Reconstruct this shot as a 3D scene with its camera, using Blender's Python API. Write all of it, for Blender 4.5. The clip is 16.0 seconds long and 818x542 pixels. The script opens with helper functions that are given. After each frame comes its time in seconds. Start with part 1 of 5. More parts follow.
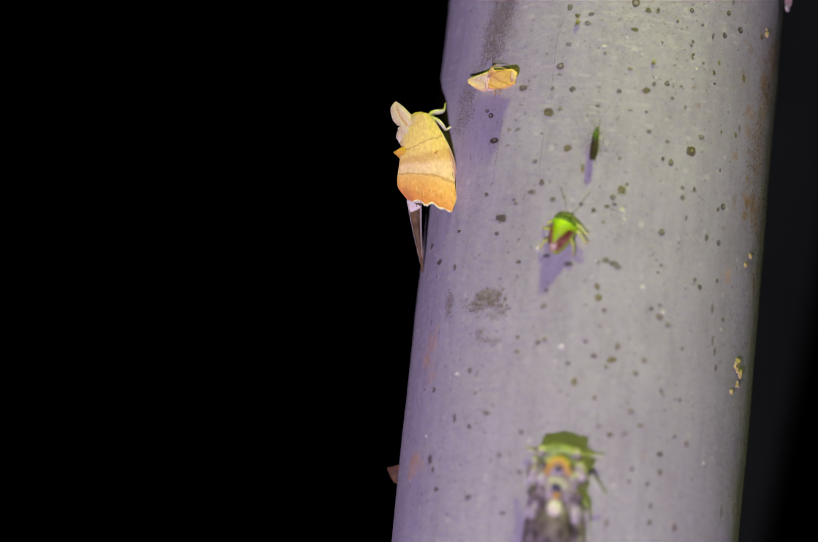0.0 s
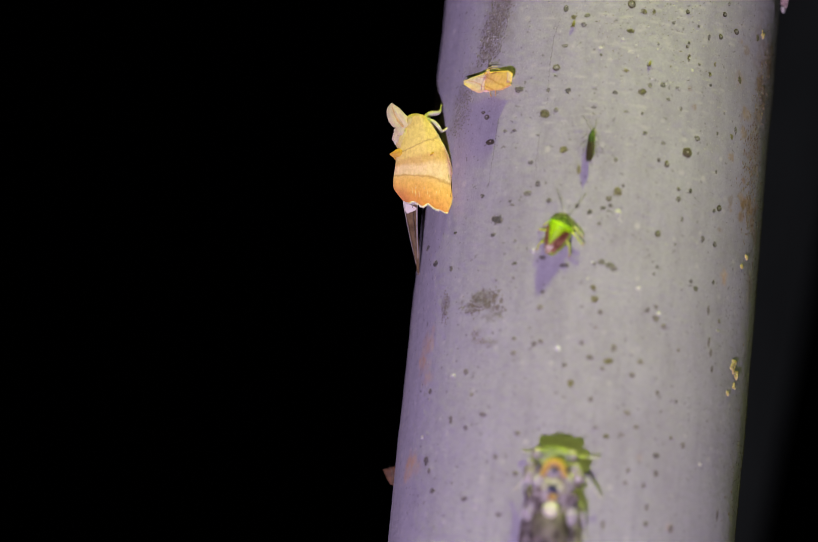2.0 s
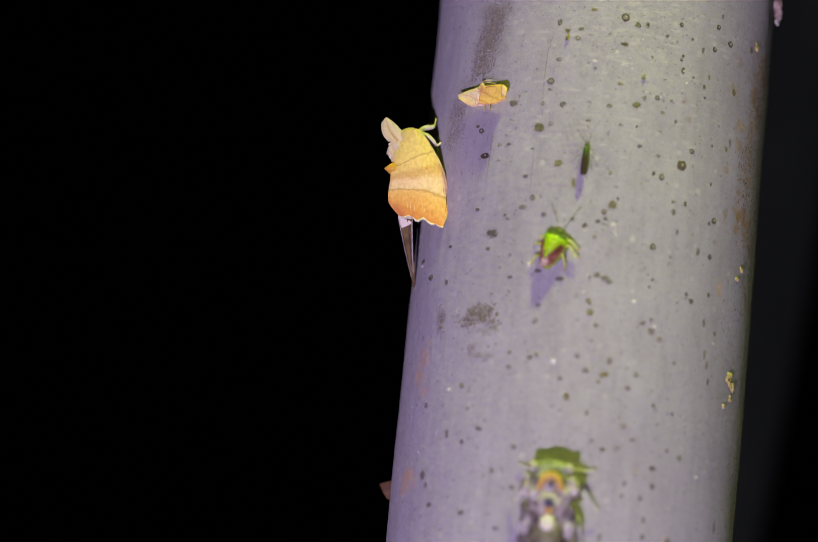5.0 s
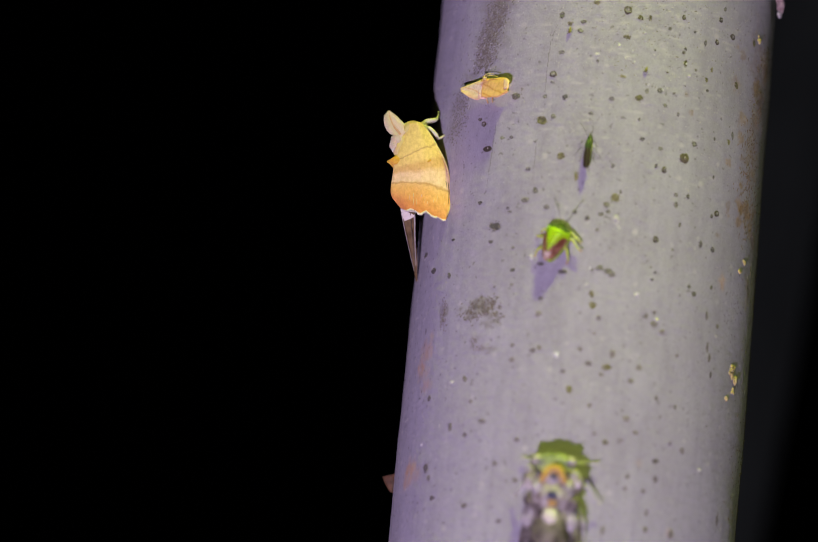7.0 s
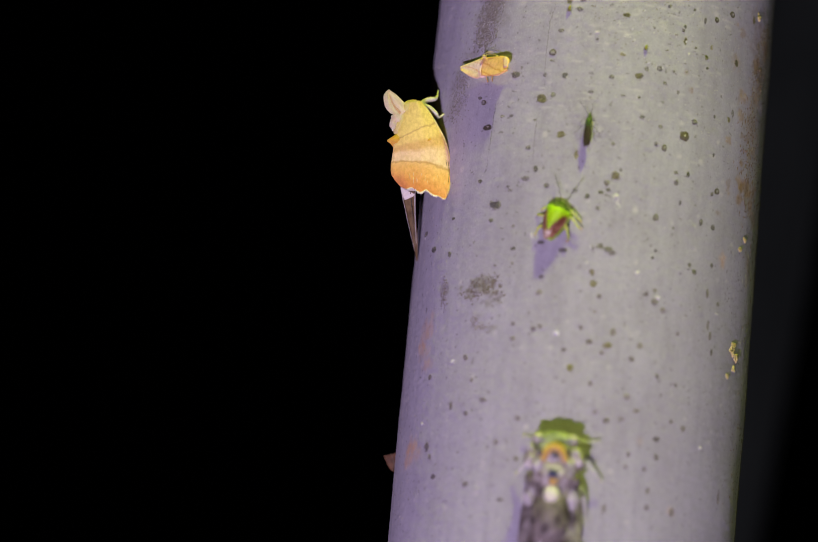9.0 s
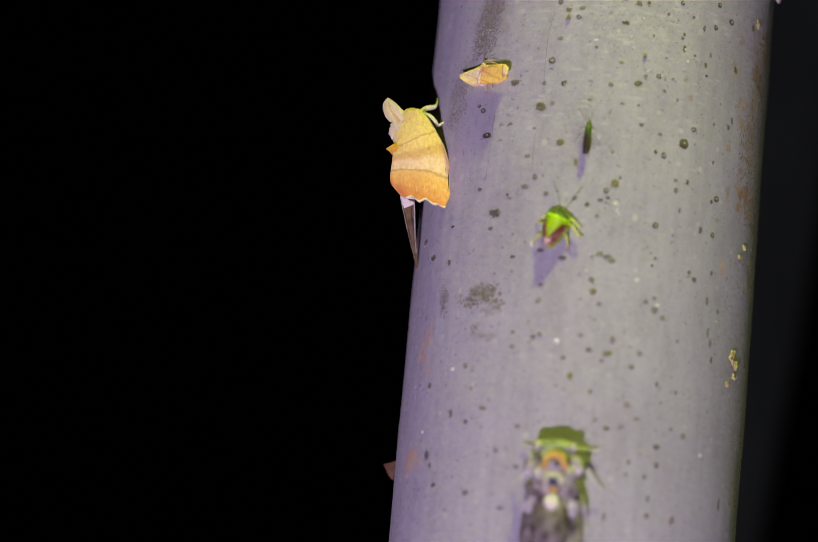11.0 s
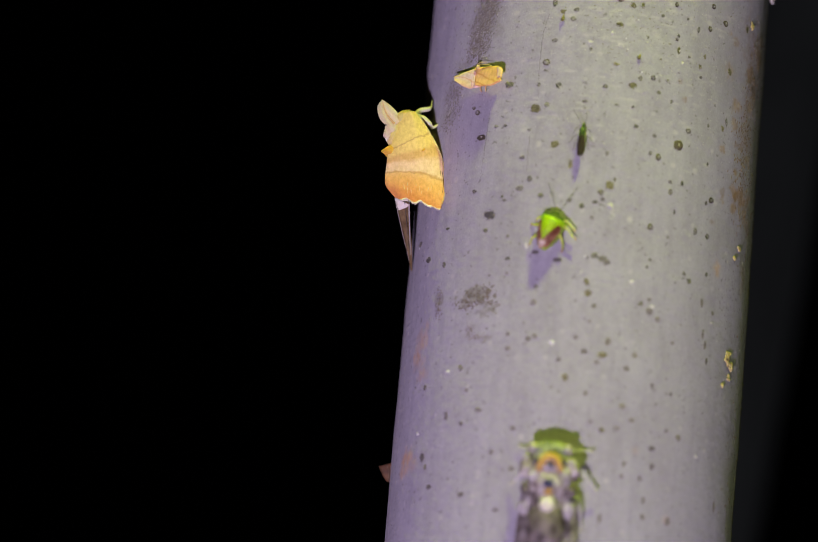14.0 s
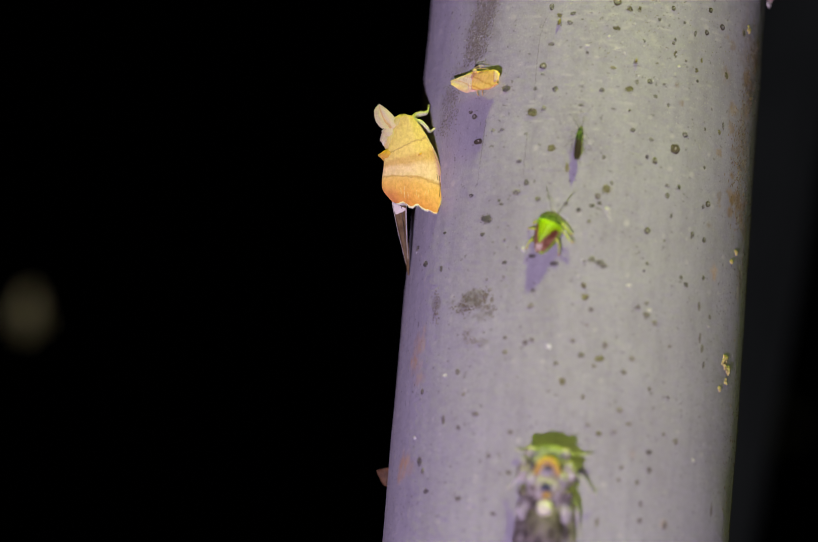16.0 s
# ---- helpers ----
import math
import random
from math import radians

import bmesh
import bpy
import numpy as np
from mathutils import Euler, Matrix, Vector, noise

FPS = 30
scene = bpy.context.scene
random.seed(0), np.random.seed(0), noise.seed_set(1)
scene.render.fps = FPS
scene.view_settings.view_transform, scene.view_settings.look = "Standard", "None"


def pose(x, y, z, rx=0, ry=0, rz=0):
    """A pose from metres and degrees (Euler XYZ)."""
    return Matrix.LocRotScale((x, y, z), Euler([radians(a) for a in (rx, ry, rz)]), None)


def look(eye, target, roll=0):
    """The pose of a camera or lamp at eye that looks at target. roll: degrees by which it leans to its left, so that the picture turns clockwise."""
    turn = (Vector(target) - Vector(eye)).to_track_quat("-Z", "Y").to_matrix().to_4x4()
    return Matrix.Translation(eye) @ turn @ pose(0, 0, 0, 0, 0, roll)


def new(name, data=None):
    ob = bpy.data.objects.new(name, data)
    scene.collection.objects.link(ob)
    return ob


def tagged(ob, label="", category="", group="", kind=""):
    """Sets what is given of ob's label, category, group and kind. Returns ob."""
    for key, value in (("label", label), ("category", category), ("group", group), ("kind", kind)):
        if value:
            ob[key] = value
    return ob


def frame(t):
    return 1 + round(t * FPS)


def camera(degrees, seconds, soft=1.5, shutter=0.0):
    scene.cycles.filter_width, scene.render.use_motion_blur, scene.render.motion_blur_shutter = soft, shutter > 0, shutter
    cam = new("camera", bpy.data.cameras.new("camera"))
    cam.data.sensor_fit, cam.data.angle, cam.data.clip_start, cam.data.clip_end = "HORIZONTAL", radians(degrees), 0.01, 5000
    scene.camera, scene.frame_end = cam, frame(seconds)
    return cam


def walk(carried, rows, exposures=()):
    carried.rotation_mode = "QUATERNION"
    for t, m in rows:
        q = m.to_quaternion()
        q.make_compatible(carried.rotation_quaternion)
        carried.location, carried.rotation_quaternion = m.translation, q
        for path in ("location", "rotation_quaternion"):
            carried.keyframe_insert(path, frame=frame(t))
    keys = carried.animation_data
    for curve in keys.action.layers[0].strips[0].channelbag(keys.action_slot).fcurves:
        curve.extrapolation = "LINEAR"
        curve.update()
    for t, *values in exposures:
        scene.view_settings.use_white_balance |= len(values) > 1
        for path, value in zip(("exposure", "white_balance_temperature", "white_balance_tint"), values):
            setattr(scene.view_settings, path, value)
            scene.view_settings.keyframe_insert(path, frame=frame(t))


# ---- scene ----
cam = camera(16.0, 16.0, soft=0.5)
cam.data.dof.use_dof = True
cam.data.dof.focus_distance = 0.588
cam.data.dof.aperture_fstop = 5.9
walk(cam, [
    (0.0, pose(-0.03660, -0.59104, 1.17541, 101.728, -0.416, 0.029)),
    (0.5, pose(-0.03658, -0.59099, 1.17541, 101.689, -0.431, 0.017)),
    (1.0, pose(-0.03658, -0.59090, 1.17547, 101.680, -0.414, 0.008)),
    (1.5, pose(-0.03656, -0.59091, 1.17543, 101.707, -0.400, -0.025)),
    (2.0, pose(-0.03658, -0.59093, 1.17544, 101.759, -0.375, -0.040)),
    (2.5, pose(-0.03655, -0.59094, 1.17545, 101.875, -0.363, -0.049)),
    (3.0, pose(-0.03657, -0.59097, 1.17543, 101.964, -0.273, -0.057)),
    (3.5, pose(-0.03657, -0.59102, 1.17540, 102.002, -0.293, -0.066)),
    (4.0, pose(-0.03657, -0.59104, 1.17541, 102.018, -0.220, -0.082)),
    (6.5, pose(-0.03658, -0.59108, 1.17541, 102.048, -0.009, -0.018)),
    (7.0, pose(-0.03659, -0.59119, 1.17535, 101.906, -0.000, 0.000)),
    (7.5, pose(-0.03658, -0.59110, 1.17539, 101.722, 0.033, 0.024)),
    (8.0, pose(-0.03657, -0.59116, 1.17538, 101.623, 0.093, 0.023)),
    (8.5, pose(-0.03656, -0.59113, 1.17538, 101.573, 0.102, 0.040)),
    (9.0, pose(-0.03658, -0.59112, 1.17539, 101.489, 0.193, 0.049)),
    (11.5, pose(-0.03656, -0.59104, 1.17540, 101.691, 0.300, 0.065)),
    (12.0, pose(-0.03657, -0.59109, 1.17539, 101.709, 0.318, 0.054)),
    (12.5, pose(-0.03658, -0.59109, 1.17541, 101.714, 0.417, 0.047)),
    (13.0, pose(-0.03658, -0.59105, 1.17541, 101.717, 0.441, 0.037)),
    (13.5, pose(-0.03656, -0.59109, 1.17538, 101.697, 0.428, 0.010)),
    (14.0, pose(-0.03657, -0.59106, 1.17540, 101.693, 0.467, -0.003)),
    (14.5, pose(-0.03657, -0.59106, 1.17540, 101.715, 0.494, -0.044)),
    (15.0, pose(-0.03657, -0.59104, 1.17540, 101.711, 0.557, -0.029)),
    (15.5, pose(-0.03655, -0.59107, 1.17540, 101.759, 0.594, -0.042)),
    (16.0, pose(-0.03658, -0.59103, 1.17541, 101.773, 0.580, -0.040)),
], exposures=[
    (0.0, 0.02, 6500, 10), (0.5, -0.06, 6500, 10), (0.8, -0.16, 6600, 8), (1.0, -0.36, 6800, 4), (1.2, -0.42, 6850, 3), (1.5, -0.22, 6800, 4),
    (1.8, -0.04, 6650, 7), (2.0, 0.05, 6550, 9), (2.5, 0.06, 6500, 10), (4.0, 0.03, 6500, 10), (7.0, 0.0, 6500, 10), (9.0, 0.0, 6520, 10), (12.0, 0.0, 6660, 5), (16.0, 0.0, 6660, 5)])

# ---- night: no sky light to speak of, one violet lamp low in front, one yellow-green lamp high above ----
world = bpy.data.worlds.new("night")
world.use_nodes = True
world.node_tree.nodes["Background"].inputs[0].default_value = (0.5, 0.55, 0.8, 1)
world.node_tree.nodes["Background"].inputs[1].default_value = 0.0001
scene.world = world


def lamp(name, place, watts, colour, radius):
    data = bpy.data.lights.new(name, "POINT")
    data.energy, data.color, data.shadow_soft_size = watts, colour, radius
    ob = new(name, data)
    ob.location = place
    return ob


lamp("violet_lamp", (-0.185, -0.565, 0.905), 21.3, (0.700, 0.558, 0.962), 0.010)
torch = bpy.data.lights.new("green_torch", "SPOT")
torch.energy, torch.color, torch.shadow_soft_size, torch.spot_size, torch.spot_blend = 22.8, (0.81, 1.0, 0.125), 0.015, radians(10.9), 1.0
new("green_torch", torch).matrix_world = look((0.130, -0.236, 1.850), (-0.013, -0.031, 1.286))
# added weak bluish sun, no known source; all that reaches the trees behind
fill = bpy.data.lights.new("fill_sun", "SUN")
fill.energy, fill.color, fill.angle = 0.24, (0.88, 0.90, 1.0), radians(2)
new("fill_sun", fill).matrix_world = look((2.0, -2.0, 2.4), (0, 0, 1.3))


# ---- materials ----
def material(name):
    m = bpy.data.materials.new(name)
    m.use_nodes = True
    t = m.node_tree
    return m, t, t.nodes["Principled BSDF"]


def node(t, kind, **values):
    n = t.nodes.new(kind)
    for key, value in values.items():
        n.inputs[key.replace("_", " ")].default_value = value
    return n


def ramp(t, source, *stops):
    n = t.nodes.new("ShaderNodeValToRGB")
    e = n.color_ramp.elements
    while len(e) < len(stops):
        e.new(0.5)
    for k, (at, c) in enumerate(stops):
        e[k].position = at
        e[k].color = (*c, 1) if len(c) == 3 else c
    t.links.new(source, n.inputs[0])
    return n.outputs[0]


def blend(t, fac, a, b, mode="MIX"):
    n = t.nodes.new("ShaderNodeMix")
    n.data_type, n.blend_type = "RGBA", mode
    for slot, v in ((0, fac), (6, a), (7, b)):
        if isinstance(v, (float, int)):
            n.inputs[slot].default_value = v
        elif isinstance(v, tuple):
            n.inputs[slot].default_value = (*v, 1)
        else:
            t.links.new(v, n.inputs[slot])
    return n.outputs[2]


def math_node(t, op, a, b=0.0, clamp=False):
    n = t.nodes.new("ShaderNodeMath")
    n.operation, n.use_clamp = op, clamp
    for slot, v in ((0, a), (1, b)):
        if isinstance(v, (float, int)):
            n.inputs[slot].default_value = v
        else:
            t.links.new(v, n.inputs[slot])
    return n.outputs[0]


def grain(t, scale, stretch=(1, 1, 1), detail=4.0, rough=0.6):
    """Noise over the object's own coordinates; scale in features a metre."""
    c = t.nodes.new("ShaderNodeTexCoord")
    mp = t.nodes.new("ShaderNodeMapping")
    mp.inputs["Scale"].default_value = stretch
    t.links.new(c.outputs["Object"], mp.inputs["Vector"])
    n = node(t, "ShaderNodeTexNoise", Scale=scale, Detail=detail, Roughness=rough)
    t.links.new(mp.outputs[0], n.inputs["Vector"])
    return n.outputs["Fac"]


def bump(t, bsdf, height, strength, distance):
    n = node(t, "ShaderNodeBump", Strength=strength, Distance=distance)
    t.links.new(height, n.inputs["Height"])
    t.links.new(n.outputs[0], bsdf.inputs["Normal"])


def surface(name, c1, c2, scale=900, rough=0.6, rise=0.3, stretch=(1, 1, 1), gloss=0.3, vary=0.0, hard=0.2):
    """A mottled surface of two colours with fine grain."""
    m, t, b = material(name)
    a = ramp(t, grain(t, scale, stretch), (0.5 - hard, c1), (0.5 + hard, c2))
    fine = grain(t, scale * 6, stretch)
    a = blend(t, 0.5, a, ramp(t, fine, (0.25, (0.55, 0.55, 0.55)), (0.75, (1.0, 1.0, 1.0))), "MULTIPLY")
    if vary:
        info = t.nodes.new("ShaderNodeObjectInfo")
        k = math_node(t, "MULTIPLY_ADD", info.outputs["Random"], vary)
        t.nodes[-1].inputs[2].default_value = 1.0 - vary / 2
        hsv = t.nodes.new("ShaderNodeHueSaturation")
        t.links.new(a, hsv.inputs["Color"])
        t.links.new(k, hsv.inputs["Value"])
        a = hsv.outputs[0]
    t.links.new(a, b.inputs["Base Color"])
    b.inputs["Roughness"].default_value = rough
    b.inputs["Specular IOR Level"].default_value = gloss
    bump(t, b, fine, rise, 0.0003)
    return m


def bark_material():
    m, t, b = material("smooth_bark")
    broad = grain(t, 110, (1, 1, 0.5))
    mid = grain(t, 620, (1, 1, 0.8), 5.0)
    fine = grain(t, 3600, (1, 1, 0.7), 3.0)
    base = ramp(t, broad, (0.3, (0.395, 0.372, 0.375)), (0.7, (0.455, 0.435, 0.44)))
    base = blend(t, 0.3, base, ramp(t, grain(t, 420, (1, 1, 0.10), 4.0), (0.32, (0.72, 0.72, 0.74)), (0.55, (1.0, 1.0, 1.0))), "MULTIPLY")
    base = blend(t, 0.32, base, ramp(t, mid, (0.3, (0.70, 0.70, 0.70)), (0.52, (0.93, 0.93, 0.93)), (0.75, (1.05, 1.05, 1.03))), "MULTIPLY")
    base = blend(t, 0.36, base, ramp(t, fine, (0.3, (0.62, 0.62, 0.62)), (0.62, (1.06, 1.06, 1.06))), "MULTIPLY")
    # pale dry flecks
    flecks = ramp(t, grain(t, 1500, (1, 1, 0.75), 2.0, 0.5), (0.67, (0, 0, 0)), (0.74, (1, 1, 1)))
    base = blend(t, math_node(t, "MULTIPLY", flecks, 0.3), base, (0.58, 0.55, 0.50))
    # small dark pores
    pores = ramp(t, grain(t, 1100, (1, 1, 1.2), 1.0, 0.4), (0.25, (1, 1, 1)), (0.31, (0, 0, 0)))
    base = blend(t, math_node(t, "MULTIPLY", pores, 0.55), base, (0.14, 0.13, 0.10))
    # stains: red brown weathering, green olive crust, blue pale dots and painted highlights
    stain = t.nodes.new("ShaderNodeAttribute")
    stain.attribute_name = "stain"
    rgb = t.nodes.new("ShaderNodeSeparateColor")
    t.links.new(stain.outputs["Color"], rgb.inputs[0])
    streak = ramp(t, grain(t, 900, (1, 1, 0.35), 5.0), (0.30, (0.45, 0.45, 0.45)), (0.55, (1, 1, 1)))
    tone = ramp(t, grain(t, 420, (1, 1, 0.5), 4.0), (0.35, (0.20, 0.12, 0.03)), (0.65, (0.48, 0.315, 0.11)))
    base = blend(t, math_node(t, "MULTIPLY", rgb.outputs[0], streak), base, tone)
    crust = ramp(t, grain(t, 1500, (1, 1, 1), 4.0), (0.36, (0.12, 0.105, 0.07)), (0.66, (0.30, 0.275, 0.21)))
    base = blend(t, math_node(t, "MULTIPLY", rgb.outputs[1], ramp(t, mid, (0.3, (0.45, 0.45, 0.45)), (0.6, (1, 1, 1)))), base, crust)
    base = blend(t, rgb.outputs[2], base, (0.60, 0.57, 0.50))
    rust = ramp(t, grain(t, 700, (1, 1, 0.4), 4.0), (0.35, (0.52, 0.31, 0.15)), (0.65, (0.58, 0.43, 0.29)))
    red = t.nodes.new("ShaderNodeAttribute")
    red.attribute_name = "rust"
    base = blend(t, math_node(t, "MULTIPLY", red.outputs["Fac"], streak), base, rust)
    t.links.new(base, b.inputs["Base Color"])
    b.inputs["Roughness"].default_value = 0.40
    b.inputs["Diffuse Roughness"].default_value = 0.3
    b.inputs["Specular IOR Level"].default_value = 0.35
    rise = math_node(t, "ADD", grain(t, 2300, (0.8, 0.8, 1.1), 4.0, 0.65), math_node(t, "MULTIPLY", fine, 0.45))
    bump(t, b, rise, 0.6, 0.00011)
    return m


def wing_material(name, stops, low, high, vein=0.25, tilt=0.0, fan=0.0):
    """A scaled wing: bands across it, between low and high metres of its own length, and fine lengthwise veins."""
    m, t, b = material(name)
    c = t.nodes.new("ShaderNodeTexCoord")
    xyz = t.nodes.new("ShaderNodeSeparateXYZ")
    t.links.new(c.outputs["Object"], xyz.inputs[0])
    wob = math_node(t, "MULTIPLY", math_node(t, "SUBTRACT", grain(t, 420, (1, 1, 1), 3.0), 0.5), 0.0016)
    slope = math_node(t, "SUBTRACT", tilt, math_node(t, "MULTIPLY", math_node(t, "ADD", xyz.outputs[1], 0.006), fan))
    lean = math_node(t, "MULTIPLY", math_node(t, "ADD", xyz.outputs[0], 0.003), slope)
    along = math_node(t, "ADD", math_node(t, "ADD", xyz.outputs[1], lean), wob)
    f = node(t, "ShaderNodeMapRange", From_Min=low, From_Max=high)
    t.links.new(along, f.inputs["Value"])
    col = ramp(t, f.outputs[0], *stops)
    lines = ramp(t, grain(t, 1500, (1.0, 0.09, 1.0), 2.0), (0.35, (0.66, 0.56, 0.42)), (0.6, (1, 1, 1)))
    col = blend(t, vein, col, lines, "MULTIPLY")
    dust = ramp(t, grain(t, 1500, (1, 0.7, 1), 6.0, 0.75), (0.32, (0.78, 0.70, 0.58)), (0.6, (1.06, 1.06, 1.06)))
    col = blend(t, 0.75, col, dust, "MULTIPLY")
    t.links.new(col, b.inputs["Base Color"])
    b.inputs["Roughness"].default_value = 0.75
    b.inputs["Specular IOR Level"].default_value = 0.15
    b.inputs["Sheen Weight"].default_value = 0.04
    bump(t, b, grain(t, 1600, (1.0, 0.5, 1.0), 4.0), 0.35, 0.0002)
    return m


BARK = bark_material()
DARK_LICHEN = surface("dark_lichen", (0.105, 0.098, 0.076), (0.29, 0.272, 0.225), 3200, 0.6, 0.6, vary=0.6, hard=0.2)
SOFT_LICHEN = surface("thin_brown_lichen", (0.16, 0.14, 0.115), (0.34, 0.31, 0.27), 3200, 0.7, 0.4, vary=0.6, hard=0.2)
SPECK_MIDDLE = surface("grey_speck_middle", (0.13, 0.123, 0.10), (0.32, 0.305, 0.265), 3200, 0.5, 0.7, gloss=0.5, vary=0.5, hard=0.2)
RING_BROWN = surface("lenticel_cork", (0.08, 0.065, 0.035), (0.17, 0.145, 0.09), 2200, 0.75, 0.6, vary=0.5)
GLINT = surface("pale_glint", (0.46, 0.42, 0.30), (0.66, 0.60, 0.46), 2200, 0.75, 0.4)
LIT_TIPS = surface("lit_lichen_tips", (0.24, 0.215, 0.17), (0.42, 0.38, 0.30), 900, 0.7, 0.4, vary=0.3)
GREY_OLIVE = surface("grey_olive_crust", (0.16, 0.13, 0.09), (0.36, 0.32, 0.24), 1800, 0.85, 0.6, vary=0.4)
OLIVE = surface("olive_crust", (0.13, 0.12, 0.05), (0.40, 0.37, 0.20), 2300, 0.85, 0.8, vary=0.6)
CRUST_PALE = surface("pale_olive_grain", (0.34, 0.31, 0.19), (0.60, 0.56, 0.40), 2300, 0.6, 0.6)
SCALE = surface("dry_bark_scale", (0.44, 0.41, 0.34), (0.66, 0.62, 0.50), 1500, 0.7, 0.5)
PALE = surface("pale_crust", (0.62, 0.60, 0.50), (0.80, 0.78, 0.68), 1500, 0.8, 0.5, vary=0.3)
BROWN = surface("brown_peeling_bark", (0.19, 0.13, 0.075), (0.44, 0.33, 0.21), 1500, 0.7, 0.6)
CRUST = surface("dark_flaky_crust", (0.13, 0.115, 0.08), (0.27, 0.245, 0.185), 2500, 0.4, 0.6, gloss=0.6)
YELLOW = surface("yellow_lichen", (0.76, 0.62, 0.18), (0.88, 0.76, 0.30), 1800, 0.8, 0.8)
CRACK = surface("bark_crack", (0.12, 0.11, 0.09), (0.2, 0.19, 0.16), 2000, 0.9, 0.3)
ALGAE = surface("green_algae", (0.10, 0.11, 0.02), (0.30, 0.27, 0.10), 1800, 0.8, 0.7)
SOIL = surface("leaf_litter", (0.045, 0.03, 0.018), (0.12, 0.08, 0.045), 14, 0.95, 0.5)
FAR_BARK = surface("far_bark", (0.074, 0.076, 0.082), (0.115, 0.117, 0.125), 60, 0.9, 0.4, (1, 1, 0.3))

# ---- the trunk's own frame: its base on the ground, z along its leaning axis ----
RADIUS = 35.0                       # mm
LEAN = 5.69                         # degrees
MIDDLE = 1306.4                     # mm from the base to the stretch before the camera
BASE = Vector((-0.12955, 0.0, 0.0))
TRUNK = Matrix.Translation(BASE) @ Matrix.Rotation(radians(LEAN), 4, "Y")


def relief(u, h):
    """Height of the bark over the round trunk, in mm, at u degrees round it and h mm along it."""
    a = radians(u)
    p = Vector((math.sin(a) * RADIUS, -math.cos(a) * RADIUS, h))
    wide = noise.noise(p * 0.07) * 0.22
    peel = noise.noise(Vector((p.x * 0.55, p.y * 0.55, p.z * 1.3))) * 0.06
    fine = noise.noise(p * 2.1) * 0.02
    rough = max(0.0, (u - 58) / 30) if u > 0 else 0.0
    return wide + peel + fine + rough * (noise.noise(p * 0.9) * 0.12 + max(0.0, noise.noise(p * 1.9 + Vector((7, 3, 1)))) * 0.22)


def bark_point(u, h, lift=0.0):
    """A point on the bark in the trunk's frame, in mm."""
    r, a = RADIUS + relief(u, h) + lift, radians(u)
    return (math.sin(a) * r, -math.cos(a) * r, MIDDLE + h)


def on_bark(u, h, lift=0.0, turn=0.0, swing=0.0):
    """A pose on the bark: x to the side, y up the trunk, z outwards; turned about z and swung about y."""
    at = Vector(bark_point(u, h, lift)) * 0.001
    return TRUNK @ Matrix.Translation(at) @ Matrix.Rotation(radians(u), 4, "Z") @ Matrix.Rotation(radians(90), 4, "X") @ Matrix.Rotation(radians(turn), 4, "Z") @ Matrix.Rotation(radians(swing), 4, "Y")


# ---- builders: all in mm ----
def finish(name, mesh, mat, parent, label="", smooth=True, kind=""):
    mesh.materials.append(mat)
    if smooth:
        mesh.polygons.foreach_set("use_smooth", [True] * len(mesh.polygons))
    ob = new(name, mesh)
    ob.parent = parent
    return tagged(ob, label, kind=kind)


def part(name, bm, mat, parent, label="", smooth=True, kind=""):
    bmesh.ops.scale(bm, vec=(0.001, 0.001, 0.001), verts=bm.verts)
    bmesh.ops.recalc_face_normals(bm, faces=bm.faces)
    mesh = bpy.data.meshes.new(name)
    bm.to_mesh(mesh)
    bm.free()
    return finish(name, mesh, mat, parent, label, smooth, kind)


def part_from(name, verts, faces, mat, parent, label="", smooth=True, kind=""):
    mesh = bpy.data.meshes.new(name)
    mesh.from_pydata([(x * 0.001, y * 0.001, z * 0.001) for x, y, z in verts], [], faces)
    return finish(name, mesh, mat, parent, label, smooth, kind)


def thing(name, m, label, category, group=""):
    ob = new(name)
    ob.empty_display_size = 0.005
    ob.matrix_world = m
    return tagged(ob, label, category, group)


def ball(bm, centre, radii, turn=(0, 0, 0), lumps=0.0, rings=12):
    m = pose(*centre, *turn) @ Matrix.Diagonal((*radii, 1))
    got = bmesh.ops.create_uvsphere(bm, u_segments=rings * 2, v_segments=rings, radius=1.0, matrix=m)
    if lumps:
        c = Vector(centre)
        for v in got["verts"]:
            v.co += (v.co - c).normalized() * noise.noise(v.co * 1.1) * lumps
    return bm


def tube(bm, points, radii, sides=7):
    """A round tapering limb through points."""
    pts = [Vector(p) for p in points]
    loops = []
    for k, p in enumerate(pts):
        d = (pts[min(k + 1, len(pts) - 1)] - pts[max(k - 1, 0)]).normalized()
        side = d.cross(Vector((0.31, 0.17, 0.94))).normalized()
        up = d.cross(side)
        r = radii[k] if isinstance(radii, (list, tuple)) else radii
        loops.append([bm.verts.new(p + (side * math.cos(a) + up * math.sin(a)) * r) for a in [2 * math.pi * j / sides for j in range(sides)]])
    for a, b in zip(loops, loops[1:]):
        for j in range(sides):
            bm.faces.new((a[j], a[(j + 1) % sides], b[(j + 1) % sides], b[j]))
    bm.faces.new(loops[0])
    bm.faces.new(loops[-1][::-1])
    return bm


